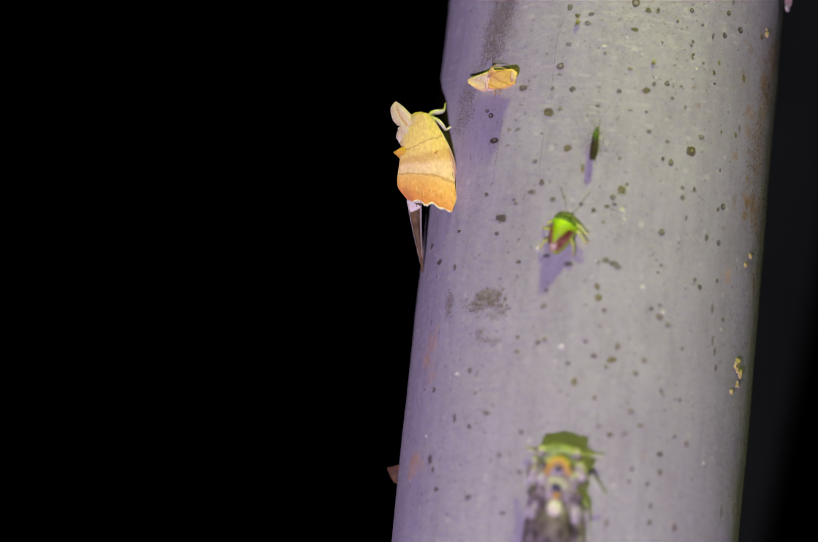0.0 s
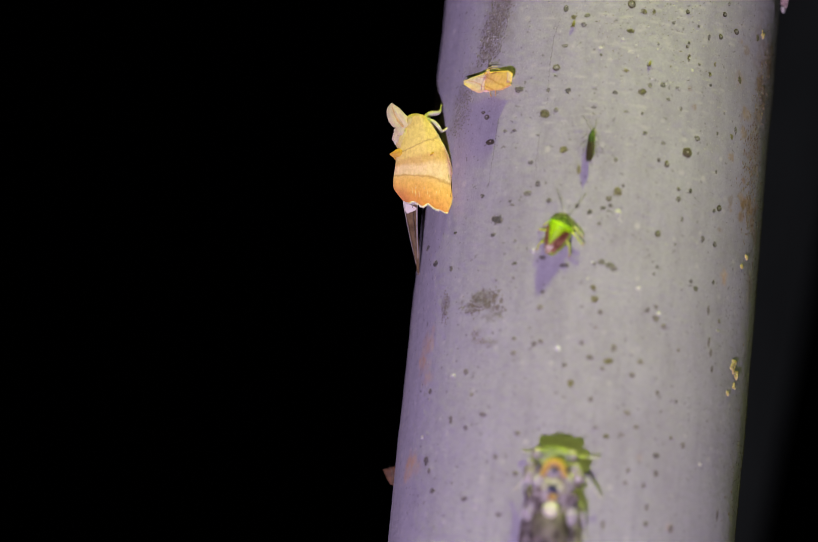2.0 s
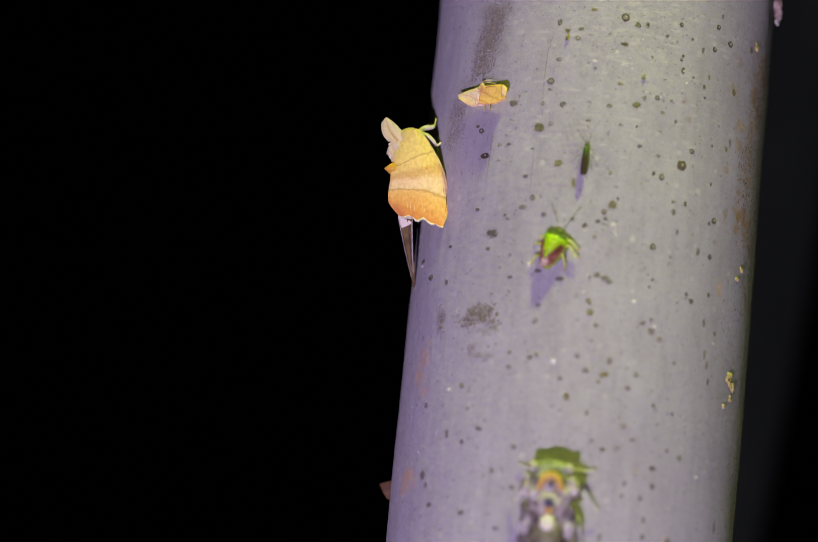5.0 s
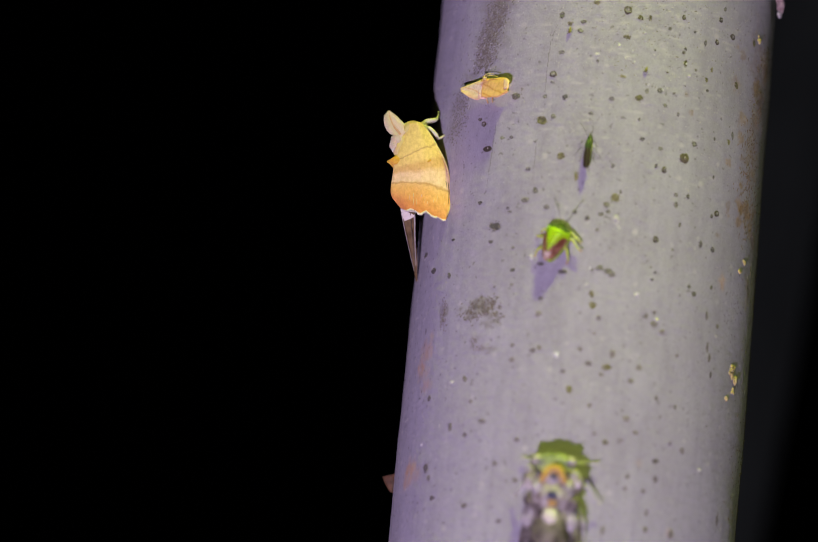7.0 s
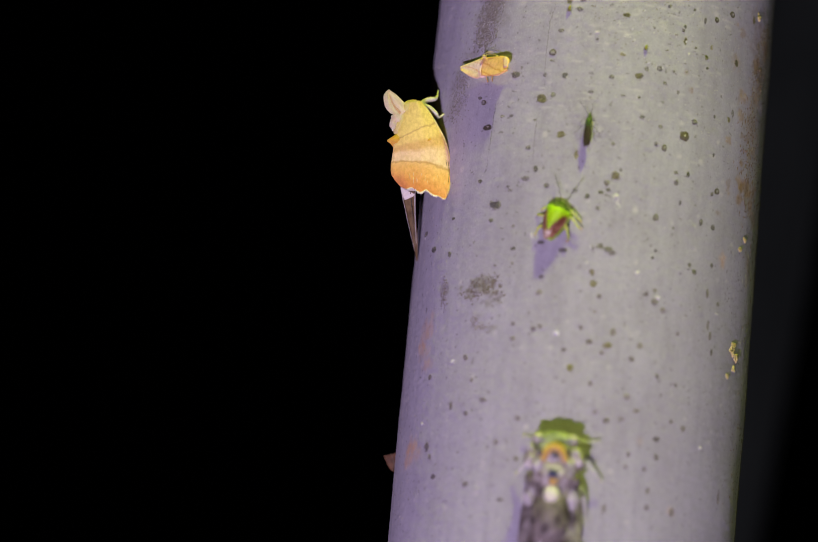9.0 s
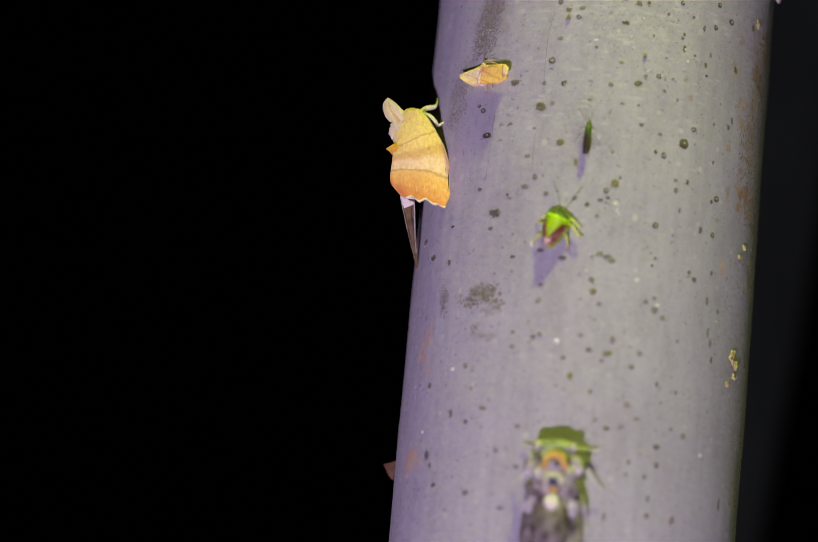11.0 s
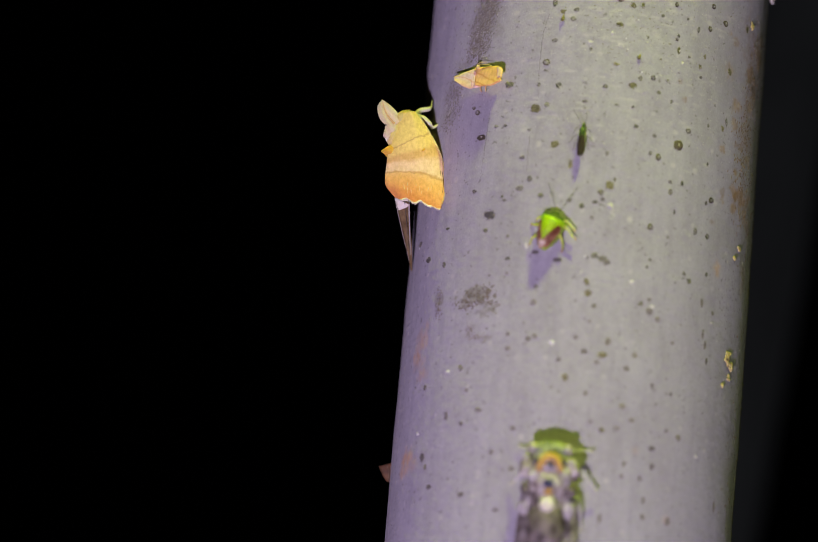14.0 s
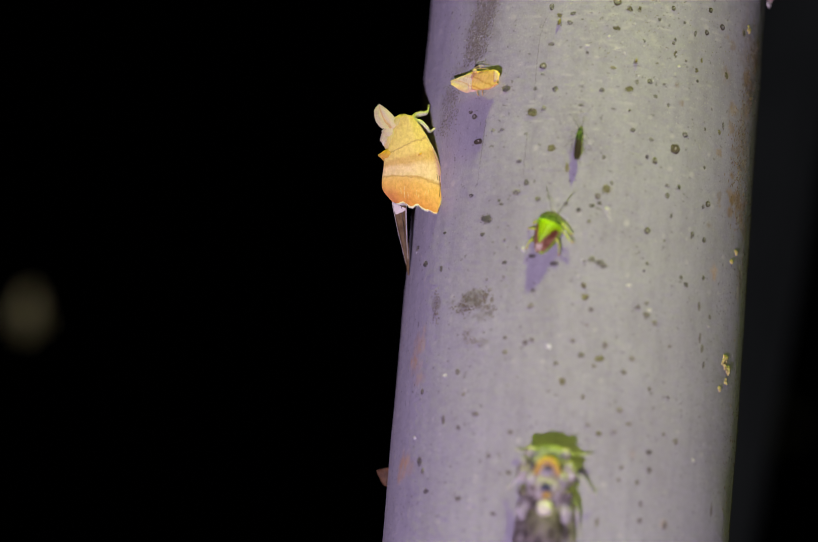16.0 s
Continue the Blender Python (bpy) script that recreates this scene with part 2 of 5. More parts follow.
def smooth_path(points, n):
    """n points along a smooth line through the control points."""
    pts = [Vector(p) for p in points]
    out = []
    for k in range(n):
        x = k / (n - 1) * (len(pts) - 1)
        i = min(int(x), len(pts) - 2)
        f = x - i
        a, b, c, d = pts[max(i - 1, 0)], pts[i], pts[i + 1], pts[min(i + 2, len(pts) - 1)]
        out.append(0.5 * (2 * b + (c - a) * f + (2 * a - 5 * b + 4 * c - d) * f * f + (3 * b - a - 3 * c + d) * f ** 3))
    return out


def plate(bm, left, right, bulge, thick=0.12, across=14, along=30, hem=None):
    """A thin curved blade between two edges; bulge(s, v) gives its height, hem(s) shifts its far end."""
    ls, rs = smooth_path([(*p, 0) for p in left], along), smooth_path([(*p, 0) for p in right], along)
    sheets = []
    for side in (1, -1):
        grid = []
        for k, (a, b) in enumerate(zip(ls, rs)):
            v, row = k / (along - 1), []
            for j in range(across):
                s = j / (across - 1)
                p = a.lerp(b, s)
                if hem:
                    p = p + Vector((0, hem(s) * max(0.0, (v - 0.8) / 0.2) ** 2, 0))
                edge = min(s, 1 - s, v, 1 - v)
                row.append(bm.verts.new((p.x, p.y, bulge(s, v) + side * thick * 0.5 * min(1.0, 0.35 + edge * 8))))
            grid.append(row)
        for r1, r2 in zip(grid, grid[1:]):
            for j in range(across - 1):
                f = (r1[j], r1[j + 1], r2[j + 1], r2[j])
                bm.faces.new(f if side > 0 else f[::-1])
        sheets.append(grid)
    front, back = sheets
    rim = lambda g: g[0] + [r[-1] for r in g[1:]] + g[-1][-2::-1] + [r[0] for r in g[-2:0:-1]]
    f, b = rim(front), rim(back)
    for k in range(len(f)):
        bm.faces.new((f[k], b[k], b[(k + 1) % len(b)], f[(k + 1) % len(f)]))
    return bm


def shell(bm, y0, y1, s0, s1, width, height, lift=0.0, drop=0.5, rows=14, cols=14):
    """A domed plate of a beetle-like back between y0 and y1, and between the fractions s0(y) and s1(y) of its half width."""
    grid = []
    for k in range(rows):
        y, row = y0 + (y1 - y0) * k / (rows - 1), []
        for j in range(cols):
            s = s0(y) + (s1(y) - s0(y)) * j / (cols - 1)
            edge = min(k, rows - 1 - k, j, cols - 1 - j)
            z = height(y) * (1 - 0.70 * abs(s) ** 2.3) + lift * (1 if edge else 0) - (drop * 0.3 if not edge else 0)
            row.append(bm.verts.new((s * width(y), y, z)))
        grid.append(row)
    for a, b in zip(grid, grid[1:]):
        for j in range(cols - 1):
            bm.faces.new((a[j], a[j + 1], b[j + 1], b[j]))
    got = bmesh.ops.extrude_face_region(bm, geom=bm.faces[:])
    bmesh.ops.translate(bm, vec=(0, 0, -drop), verts=[g for g in got["geom"] if isinstance(g, bmesh.types.BMVert)])
    return bm


# ---- the ground and the trunk ----
def ground():
    bm = bmesh.new()
    n, reach = 60, 60.0
    bmesh.ops.create_grid(bm, x_segments=n, y_segments=n, size=reach * 1000)
    for v in bm.verts:
        d = Vector((v.co.x, v.co.y, 0)).length
        v.co.z = noise.noise(v.co * 0.0002) * 90 * min(1.0, d / 4000)
    ob = part("ground", bm, SOIL, None, "dark forest floor of brown leaf litter", kind="structure")
    return tagged(ob, category="ground")


# brown, olive, grey film and rust stains on the bark: degrees round it, mm along it, half width, half height, strength
BROWN_STAINS = [
    (47.7, 44.2, 0.9, 0.9, 0.5), (51.2, 42.3, 1.3, 1.8, 0.6), (48.5, 36.3, 1.7, 1.6, 0.45), (61.9, 38.2, 2.7, 3.1, 0.8), (70.1, 46.9, 2.8, 1.5, 0.7), (70.8, 42.8, 2.9, 2.7, 0.8), (66.5, 35.7, 2.6, 3.4, 0.7),
    (53.5, 29.8, 1.8, 1.6, 0.7), (64.2, 31.6, 2.2, 1.7, 0.6), (52.7, 26.0, 1.4, 1.3, 0.6), (58.2, 21.8, 2.4, 1.2, 0.6), (63.1, 20.4, 2.1, 1.3, 0.6), (55.8, 16.5, 1.1, 0.8, 0.7)]
BROWN_STAINS += [
    (55.7, 12.7, 1.9, 1.3, 0.7), (61.3, 11.7, 3.9, 2.3, 0.9), (57.7, 9.4, 2.4, 1.3, 0.7), (65.6, 9.5, 2.3, 1.3, 0.7), (69.8, 7.2, 2.4, 2.1, 0.5), (68.3, -3.9, 1.7, 4.2, 0.35), (61.7, 24.6, 3.1, 6.3, 0.3),
    (63.2, 41.4, 4.6, 8.4, 0.3), (47.0, 20.0, 0.9, 0.9, 0.6), (49.0, 10.4, 1.1, 1.6, 0.6), (45.2, 4.3, 0.9, 0.7, 0.4), (29.0, 27.7, 0.6, 0.6, 0.5), (26.5, 31.1, 0.6, 0.6, 0.4)]
OLIVE_STAINS = [
    (-35.1, -15.3, 3.3, 1.8, 0.9), (-41.3, -16.4, 2.8, 1.0, 0.7), (-30.8, -17.2, 1.0, 1.5, 0.6), (-35.5, -18.7, 2.1, 0.8, 0.5), (-38.0, -21.8, 1.3, 0.9, 0.35), (-32.6, -23.8, 2.2, 0.5, 0.45), (-38.8, -23.3, 0.8, 0.6, 0.35),
    (-53.8, -16.0, 1.2, 1.8, 0.6), (-52.3, -18.6, 0.9, 0.8, 0.5), (-54.5, -47.5, 0.9, 1.0, 0.5), (-52.7, -50.1, 0.7, 0.7, 0.3)]
FILM_STAINS = [(-41.2, 47.4, 4.8, 2.7, 0.4), (-42.8, 43.6, 4.4, 2.9, 0.4), (-44.6, 39.4, 4.4, 2.7, 0.4), (-46.3, 36.1, 4.0, 1.7, 0.4), (-57.4, 27.9, 2.7, 2.5, 0.35), (-58.4, 22.5, 2.8, 2.7, 0.3), (-51.0, 33.3, 2.7, 1.0, 0.45)]
RUST_STAINS = [
    (-62.0, -22.8, 1.6, 2.5, 0.6), (-64.5, -26.3, 1.9, 2.3, 0.8), (-60.3, -30.1, 1.7, 1.2, 0.6), (-65.5, -47.0, 2.0, 2.3, 1.0), (-66.8, -49.0, 1.9, 1.9, 0.7), (-59.9, -48.1, 1.3, 1.7, 0.5), (49.4, -4.7, 1.0, 1.5, 0.8),
    (20.6, -43.6, 0.9, 0.8, 0.3), (34.0, -56.4, 0.8, 0.8, 0.5), (-59.3, -20.3, 0.8, 1.0, 0.4)]


def stains(mesh):
    """Writes the stains into the bark's point attribute: brown, olive, pale and rust, with uneven edges."""
    co = np.empty(len(mesh.vertices) * 3, np.float32)
    mesh.vertices.foreach_get("co", co)
    co = co.reshape(-1, 3) * 1000
    u, h = np.degrees(np.arctan2(co[:, 0], -co[:, 1])), co[:, 2] - MIDDLE
    near = np.flatnonzero((np.abs(h) < 75) & (np.abs(u) < 100))
    u, h = u[near], h[near]
    wob = np.array([noise.noise(Vector(p) * 0.45) + 0.6 * noise.noise(Vector(p) * 1.3) for p in co[near]])
    value = np.zeros((len(mesh.vertices), 4), np.float32)

    def lay(channel, rows, soft, rag):
        out = np.zeros(len(near))
        for u0, h0, w, t, k in rows:
            x, y = np.radians(u - u0) * RADIUS / w, (h - h0) / t
            d = np.sqrt(x * x + y * y) + wob * rag
            f = np.clip((1.25 - d) / soft, 0, 1)
            out = np.maximum(out, k * f * f * (3 - 2 * f))
        value[near, channel] = np.maximum(value[near, channel], out)

    pick = random.Random(5)
    dots = [(pick.uniform(-72, 70), pick.uniform(-64, 52), r, r * pick.uniform(0.7, 1.1), pick.uniform(0.15, 0.6)) for r in [pick.uniform(0.3, 0.75) for _ in range(230)]]
    # level pale streaks towards the top imitate highlights on the bark's relief
    highlight_smears = [(pick.gauss(10, 22), pick.triangular(5, 54, 50), pick.uniform(0.6, 1.6), pick.uniform(0.18, 0.34), pick.uniform(0.2, 0.55)) for _ in range(170)]
    lay(0, BROWN_STAINS, 0.9, 0.9)
    lay(1, OLIVE_STAINS, 0.6, 1.1)
    lay(1, FILM_STAINS, 0.8, 0.8)
    lay(2, dots, 0.8, 0.3)
    lay(2, highlight_smears, 0.8, 0.4)
    lay(3, [(u0, h0, w * 1.4, t * 1.1, k) for u0, h0, w, t, k in RUST_STAINS], 1.1, 0.7)
    # brown strip and narrower olive strip along the far flank
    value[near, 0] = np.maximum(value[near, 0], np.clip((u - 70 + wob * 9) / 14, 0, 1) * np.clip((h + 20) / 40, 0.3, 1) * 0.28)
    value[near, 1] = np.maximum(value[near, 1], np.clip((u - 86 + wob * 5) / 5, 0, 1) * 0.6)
    mesh.attributes.new("rust", "FLOAT", "POINT").data.foreach_set("value", np.ascontiguousarray(value[:, 3]))
    value[:, 3] = 1.0
    mesh.attributes.new("stain", "FLOAT_COLOR", "POINT").data.foreach_set("color", value.ravel())


def trunk():
    tree = thing("tree_trunk", TRUNK, "smooth grey tree trunk, leaning, with dark lichen specks", "tree")
    us = [-104 + 0.42 * k for k in range(497)]
    us += [us[-1] + (360 - (us[-1] - us[0])) * (k + 1) / 31 for k in range(30)]
    hs = [-1306.4, -1290, -1250, -1150, -1000, -800, -600, -400, -250, -150, -100]
    hs += [-82 + 0.4 * k for k in range(371)] + [80, 120, 180, 260, 400, 600, 900, 1200]
    verts, faces, n = [], [], len(us)
    for h in hs:
        near = -90 < h < 75
        flare = 26 * math.exp(-(h + 1306.4) / 90) + 6 * max(0.0, -h - 90) / 1216 - 8 * max(0.0, h - 90) / 1200
        for u in us:
            a = radians(u)
            r = RADIUS + flare + (relief(u, h) if near else noise.noise(Vector((math.sin(a), math.cos(a), h * 0.004))) * 1.2 * min(1, (abs(h) - 75) / 100))
            verts.append((math.sin(a) * r, -math.cos(a) * r, MIDDLE + h))
    for k in range(len(hs) - 1):
        for j in range(n):
            j2 = (j + 1) % n
            faces.append((k * n + j, k * n + j2, (k + 1) * n + j2, (k + 1) * n + j))
    faces.append(tuple(range(n))[::-1])
    faces.append(tuple((len(hs) - 1) * n + j for j in range(n)))
    bark = part_from("bark", verts, faces, BARK, tree)
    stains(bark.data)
    return tree


def patch(name, mat, u, h, w, t, rise, profile, turn=0.0, spokes=14, ragged=0.22, label=""):
    """A small growth on the bark: half width w and half height t in mm, its height over the bark by profile(0..1)."""
    seed = Vector((u * 3.1, h * 1.7, 0.5))
    verts, faces = [bark_point(u, h, rise * profile(0.0))], []
    rows = (0.35, 0.6, 0.85, 1.0)
    for f in rows:
        for j in range(spokes):
            a = 2 * math.pi * j / spokes
            k = 1 + ragged * 2 * noise.noise(seed + Vector((math.cos(a) * 1.3, math.sin(a) * 1.3, 0)))
            x, y = math.cos(a) * w * f * k, math.sin(a) * t * f * k
            x, y = x * math.cos(turn) - y * math.sin(turn), x * math.sin(turn) + y * math.cos(turn)
            z = rise * profile(f) * (1 + 0.5 * noise.noise(seed + Vector((x * 4, y * 4, 3)))) if f < 1 else -0.06
            verts.append(bark_point(u + math.degrees(x / RADIUS), h + y, z))
    for j in range(spokes):
        faces.append((0, 1 + j, 1 + (j + 1) % spokes))
    for k in range(len(rows) - 1):
        for j in range(spokes):
            j2 = (j + 1) % spokes
            a, b = 1 + k * spokes, 1 + (k + 1) * spokes
            faces.append((a + j, b + j, b + j2, a + j2))
    return part_from(name, verts, faces, mat, TREE, label)


def two_toned(ob, mat, spokes):
    """Gives the middle of a patch a second material."""
    ob.data.materials.append(mat)
    for f in list(ob.data.polygons)[:spokes * 2]:
        f.material_index = 1


def speck(u, h, w, t):
    """A lichen speck: a low round crust, darker round its rim, with a few loose grains by it."""
    n = 16
    if w * t > 0.6:
        return olive(u, h, w * 1.05, t * 1.05, "lichen_speck", DARK_LICHEN if h > -9 else SOFT_LICHEN)
    core = patch("lichen_speck", DARK_LICHEN if h > -9 else SOFT_LICHEN, u, h, w * 1.02, t * 1.02, 0.045, lambda f: 0.55 + 0.6 * f, ragged=0.2, spokes=n)
    verts, faces = [v.co * 1000 for v in core.data.vertices], [tuple(f.vertices) for f in core.data.polygons]
    for _ in range(4):
        a, f = random.uniform(0, 6.28), random.uniform(0.85, 1.25)
        x, y, r = math.cos(a) * w * f, math.sin(a) * t * f, random.uniform(0.10, 0.22) * min(w, t)
        k = len(verts)
        for q in range(5):
            verts.append(bark_point(u + math.degrees((x + math.cos(q * 1.26 + a) * r) / RADIUS), h + y + math.sin(q * 1.26 + a) * r, -0.02))
        verts.append(bark_point(u + math.degrees(x / RADIUS), h + y, 0.04))
        faces += [(k + q, k + (q + 1) % 5, k + 5) for q in range(5)]
    plain = len(faces)
    # a few pale grains within larger specks, painted in for glints
    for _ in range(3 if w * t > 0.15 and h > 0 else 0):
        a, f = random.uniform(0, 6.28), random.uniform(0.1, 0.7)
        x, y, r = math.cos(a) * w * f, math.sin(a) * t * f, random.uniform(0.10, 0.2) * min(w, t)
        k = len(verts)
        for q in range(5):
            verts.append(bark_point(u + math.degrees((x + math.cos(q * 1.26 + a) * r * 1.4) / RADIUS), h + y + math.sin(q * 1.26 + a) * r, 0.03))
        verts.append(bark_point(u + math.degrees(x / RADIUS), h + y, 0.13))
        faces += [(k + q, k + (q + 1) % 5, k + 5) for q in range(5)]
    core.data.clear_geometry()
    core.data.from_pydata([(x * 0.001, y * 0.001, z * 0.001) for x, y, z in verts], [], faces)
    core.data.polygons.foreach_set("use_smooth", [True] * len(core.data.polygons))
    if w * t > 0.12 and h > 12:
        two_toned(core, SPECK_MIDDLE, n)
    if len(faces) > plain:
        core.data.materials.append(SCALE)
        for f in list(core.data.polygons)[plain:]:
            f.material_index = 2


def ring(u, h, w, t):
    rim = patch("lenticel", RING_BROWN, u, h, w * 1.1, t * 1.1, 0.12, lambda f: 0.25 + 0.8 * math.sin(f * math.pi * 0.9), spokes=16, ragged=0.14, label="dark corky ring with a pale centre")
    if w < 1.1:
        two_toned(rim, SPECK_MIDDLE, 16)
    # small off-centre pip, a highlight painted in pale colour
    patch("lenticel_core", GLINT, u + 0.15, h + 0.12, w * 0.2, t * 0.24, 0.16, lambda f: 1.0, spokes=10)


def olive(u, h, w, t, name="lichen_crust", mat=None):
    """A crust of small lichen grains."""
    core = patch(name, mat or OLIVE, u, h, w * 0.92, t * 0.92, 0.03, lambda f: 1 - 0.4 * f, ragged=0.24, spokes=16)
    verts, faces = [v.co * 1000 for v in core.data.vertices], [tuple(f.vertices) for f in core.data.polygons]
    for _ in range(int(12 + 22 * w * t)):
        a, f = random.uniform(0, 6.28), math.sqrt(random.random()) * 1.0
        x, y, r = math.cos(a) * w * f, math.sin(a) * t * f, random.uniform(0.08, 0.19)
        k, top = len(verts), random.uniform(0.06, 0.16)
        for q in range(6):
            verts.append(bark_point(u + math.degrees((x + math.cos(q * 1.05 + a) * r) / RADIUS), h + y + math.sin(q * 1.05 + a) * r * random.uniform(0.7, 1.2), -0.03))
        verts.append(bark_point(u + math.degrees(x / RADIUS), h + y, top))
        faces += [(k + q, k + (q + 1) % 6, k + 6) for q in range(6)]
    core.data.clear_geometry()
    core.data.from_pydata([(x * 0.001, y * 0.001, z * 0.001) for x, y, z in verts], [], faces)
    core.data.polygons.foreach_set("use_smooth", [True] * len(core.data.polygons))
    core.data.materials.append(CRUST_PALE)
    for f in list(core.data.polygons)[112:]:
        f.material_index = 1 if (f.index - 112) // 6 % 3 == 0 else 0


def cluster(name, mat, u, h, w, t, count, r0, r1, tall):
    """A heap of small crumbs within half width w and half height t."""
    verts, faces = [], []
    for _ in range(count):
        a, f = random.uniform(0, 6.28), math.sqrt(random.random())
        x, y, r = math.cos(a) * w * f, math.sin(a) * t * f, random.uniform(r0, r1)
        k = len(verts)
        for q in range(6):
            verts.append(bark_point(u + math.degrees((x + math.cos(q * 1.05 + a) * r * random.uniform(0.7, 1.2)) / RADIUS), h + y + math.sin(q * 1.05 + a) * r * random.uniform(0.7, 1.2), -0.03))
        verts.append(bark_point(u + math.degrees((x + r * 0.3 * math.cos(a)) / RADIUS), h + y, tall * random.uniform(0.4, 1.1) * (1.1 - 0.6 * f)))
        faces += [(k + q, k + (q + 1) % 6, k + 6) for q in range(6)]
    return part_from(name, verts, faces, mat, TREE)


def pale(u, h, w, t):
    if w > 0.7:
        cluster("pale_fleck", PALE, u, h, w, t, 22, 0.08, 0.24, 0.12)
    else:
        patch("pale_fleck", PALE, u, h, w, t, 0.12, lambda f: 1 - 0.3 * f)


def yellow(u, h, w, t):
    """Small rounded yellow lumps."""
    bm = bmesh.new()
    for _ in range(int(5 + 6 * w * t)):
        a, f = random.uniform(0, 6.28), math.sqrt(random.random())
        at = Vector(bark_point(u + math.degrees(math.cos(a) * w * f / RADIUS), h + math.sin(a) * t * f, 0.05))
        r = random.uniform(0.22, 0.4) * min(1.0, 0.5 + 0.5 * w)
        ball(bm, at, (r, r, r * 1.3), (0, 0, 0), 0.12, 6)
    part("yellow_lichen", bm, YELLOW, TREE)


def crumbs(name, mat, count, place, size, tall, label, slant=0.0):
    """Many small grains on the bark, joined: place() gives u and h, size() a length and a breadth."""
    verts, faces = [], []
    for _ in range(count):
        u, h = place()
        a, b = size()
        turn = slant + random.uniform(-0.5, 0.5)
        i = len(verts)
        lift = tall * random.uniform(0.5, 1.3)
        for x, y, z in ((a, 0, 0), (a * 0.4, b, 0.2), (-a * 0.5, b * 0.8, 0.1), (-a, 0, 0), (-a * 0.4, -b, 0.1), (a * 0.5, -b * 0.8, 0.2)):
            x2, y2 = x * math.cos(turn) - y * math.sin(turn), x * math.sin(turn) + y * math.cos(turn)
            verts.append(bark_point(u + math.degrees(x2 / RADIUS), h + y2, lift * z - 0.03))
        verts.append(bark_point(u, h, lift))
        for j in range(6):
            faces.append((i + j, i + (j + 1) % 6, i + 6))
    return part_from(name, verts, faces, mat, TREE, label, kind="stuff")


def crack(points, r):
    path = smooth_path([(u, h, 0) for u, h in points], 26)
    bm = bmesh.new()
    pts = [bark_point(p.x + noise.noise(Vector((p.y * 0.9, 1, 1))) * 0.5, p.y, -0.01) for p in path]
    tube(bm, pts, [r * (0.4 + 0.6 * math.sin(math.pi * k / 25)) for k in range(26)], 5)
    part("crack", bm, CRACK, TREE)


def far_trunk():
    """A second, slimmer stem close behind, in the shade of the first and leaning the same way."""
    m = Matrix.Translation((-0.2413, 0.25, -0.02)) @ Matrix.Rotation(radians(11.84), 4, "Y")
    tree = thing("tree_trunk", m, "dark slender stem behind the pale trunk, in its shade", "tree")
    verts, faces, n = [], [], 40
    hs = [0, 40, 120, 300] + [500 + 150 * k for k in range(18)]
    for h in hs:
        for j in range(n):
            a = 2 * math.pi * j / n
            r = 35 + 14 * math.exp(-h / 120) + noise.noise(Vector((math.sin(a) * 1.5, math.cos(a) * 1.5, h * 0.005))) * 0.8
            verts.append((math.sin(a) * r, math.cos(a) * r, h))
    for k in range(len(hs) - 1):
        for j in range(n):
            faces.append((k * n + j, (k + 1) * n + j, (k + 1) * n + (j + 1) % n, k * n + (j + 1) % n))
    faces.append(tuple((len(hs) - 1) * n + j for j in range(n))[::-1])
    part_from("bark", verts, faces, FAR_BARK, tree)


ground()
TREE = trunk()
far_trunk()
crack([(-18.5, 42.5), (-20.2, 39), (-20.8, 32.2), (-20.6, 23.6)], 0.05)
crack([(-22.0, 18.8), (-22.3, 14), (-22.0, 9.7)], 0.045)
crack([(-38.0, 22.0), (-38.4, 16), (-39.2, 8)], 0.05)
speck(-17.3, 44.4, 0.56, 0.64)
speck(-10.8, 41.2, 0.64, 0.54)
speck(-10.0, 43.1, 0.64, 0.43)
speck(-16.3, 36.6, 0.66, 0.43)
speck(-18.9, 30.5, 0.34, 0.21)
speck(-30.9, 27.8, 1.26, 0.75)
speck(-20.6, 27.5, 0.45, 0.43)
speck(-13.8, 27.4, 0.65, 0.64)
speck(-17.3, 23.4, 0.56, 0.54)
speck(-5.0, 24.3, 0.63, 0.32)
speck(-31.4, 19.3, 0.50, 0.32)
speck(-4.3, 35.2, 0.32, 0.32)
speck(-22.6, 18.2, 0.35, 0.21)
speck(39.7, 50.8, 0.39, 0.43)
speck(32.5, 42.6, 0.36, 0.75)
speck(18.8, 43.8, 0.43, 0.32)
speck(28.0, 44.3, 0.34, 0.32)
speck(14.2, 38.8, 0.21, 0.32)
speck(25.0, 40.4, 0.34, 0.32)
speck(29.5, 36.5, 0.35, 0.32)
speck(17.0, 30.7, 0.54, 0.54)
speck(12.6, 30.1, 0.42, 0.54)
speck(19.2, 27.9, 0.43, 0.43)
speck(22.0, 30.7, 0.33, 0.32)
speck(1.3, 27.7, 0.52, 0.43)
speck(24.2, 26.6, 0.34, 0.43)
speck(34.8, 33.0, 0.37, 0.32)
speck(5.4, 24.1, 0.42, 0.21)
speck(10.8, 24.2, 0.32, 0.32)
speck(12.4, 20.3, 0.53, 0.43)
speck(31.4, 21.5, 0.71, 0.54)
speck(48.3, 25.6, 0.44, 0.86)
speck(39.6, 23.7, 0.26, 0.43)
speck(-34.8, 19.2, 0.53, 0.32)
speck(-24.1, 6.2, 0.82, 0.64)
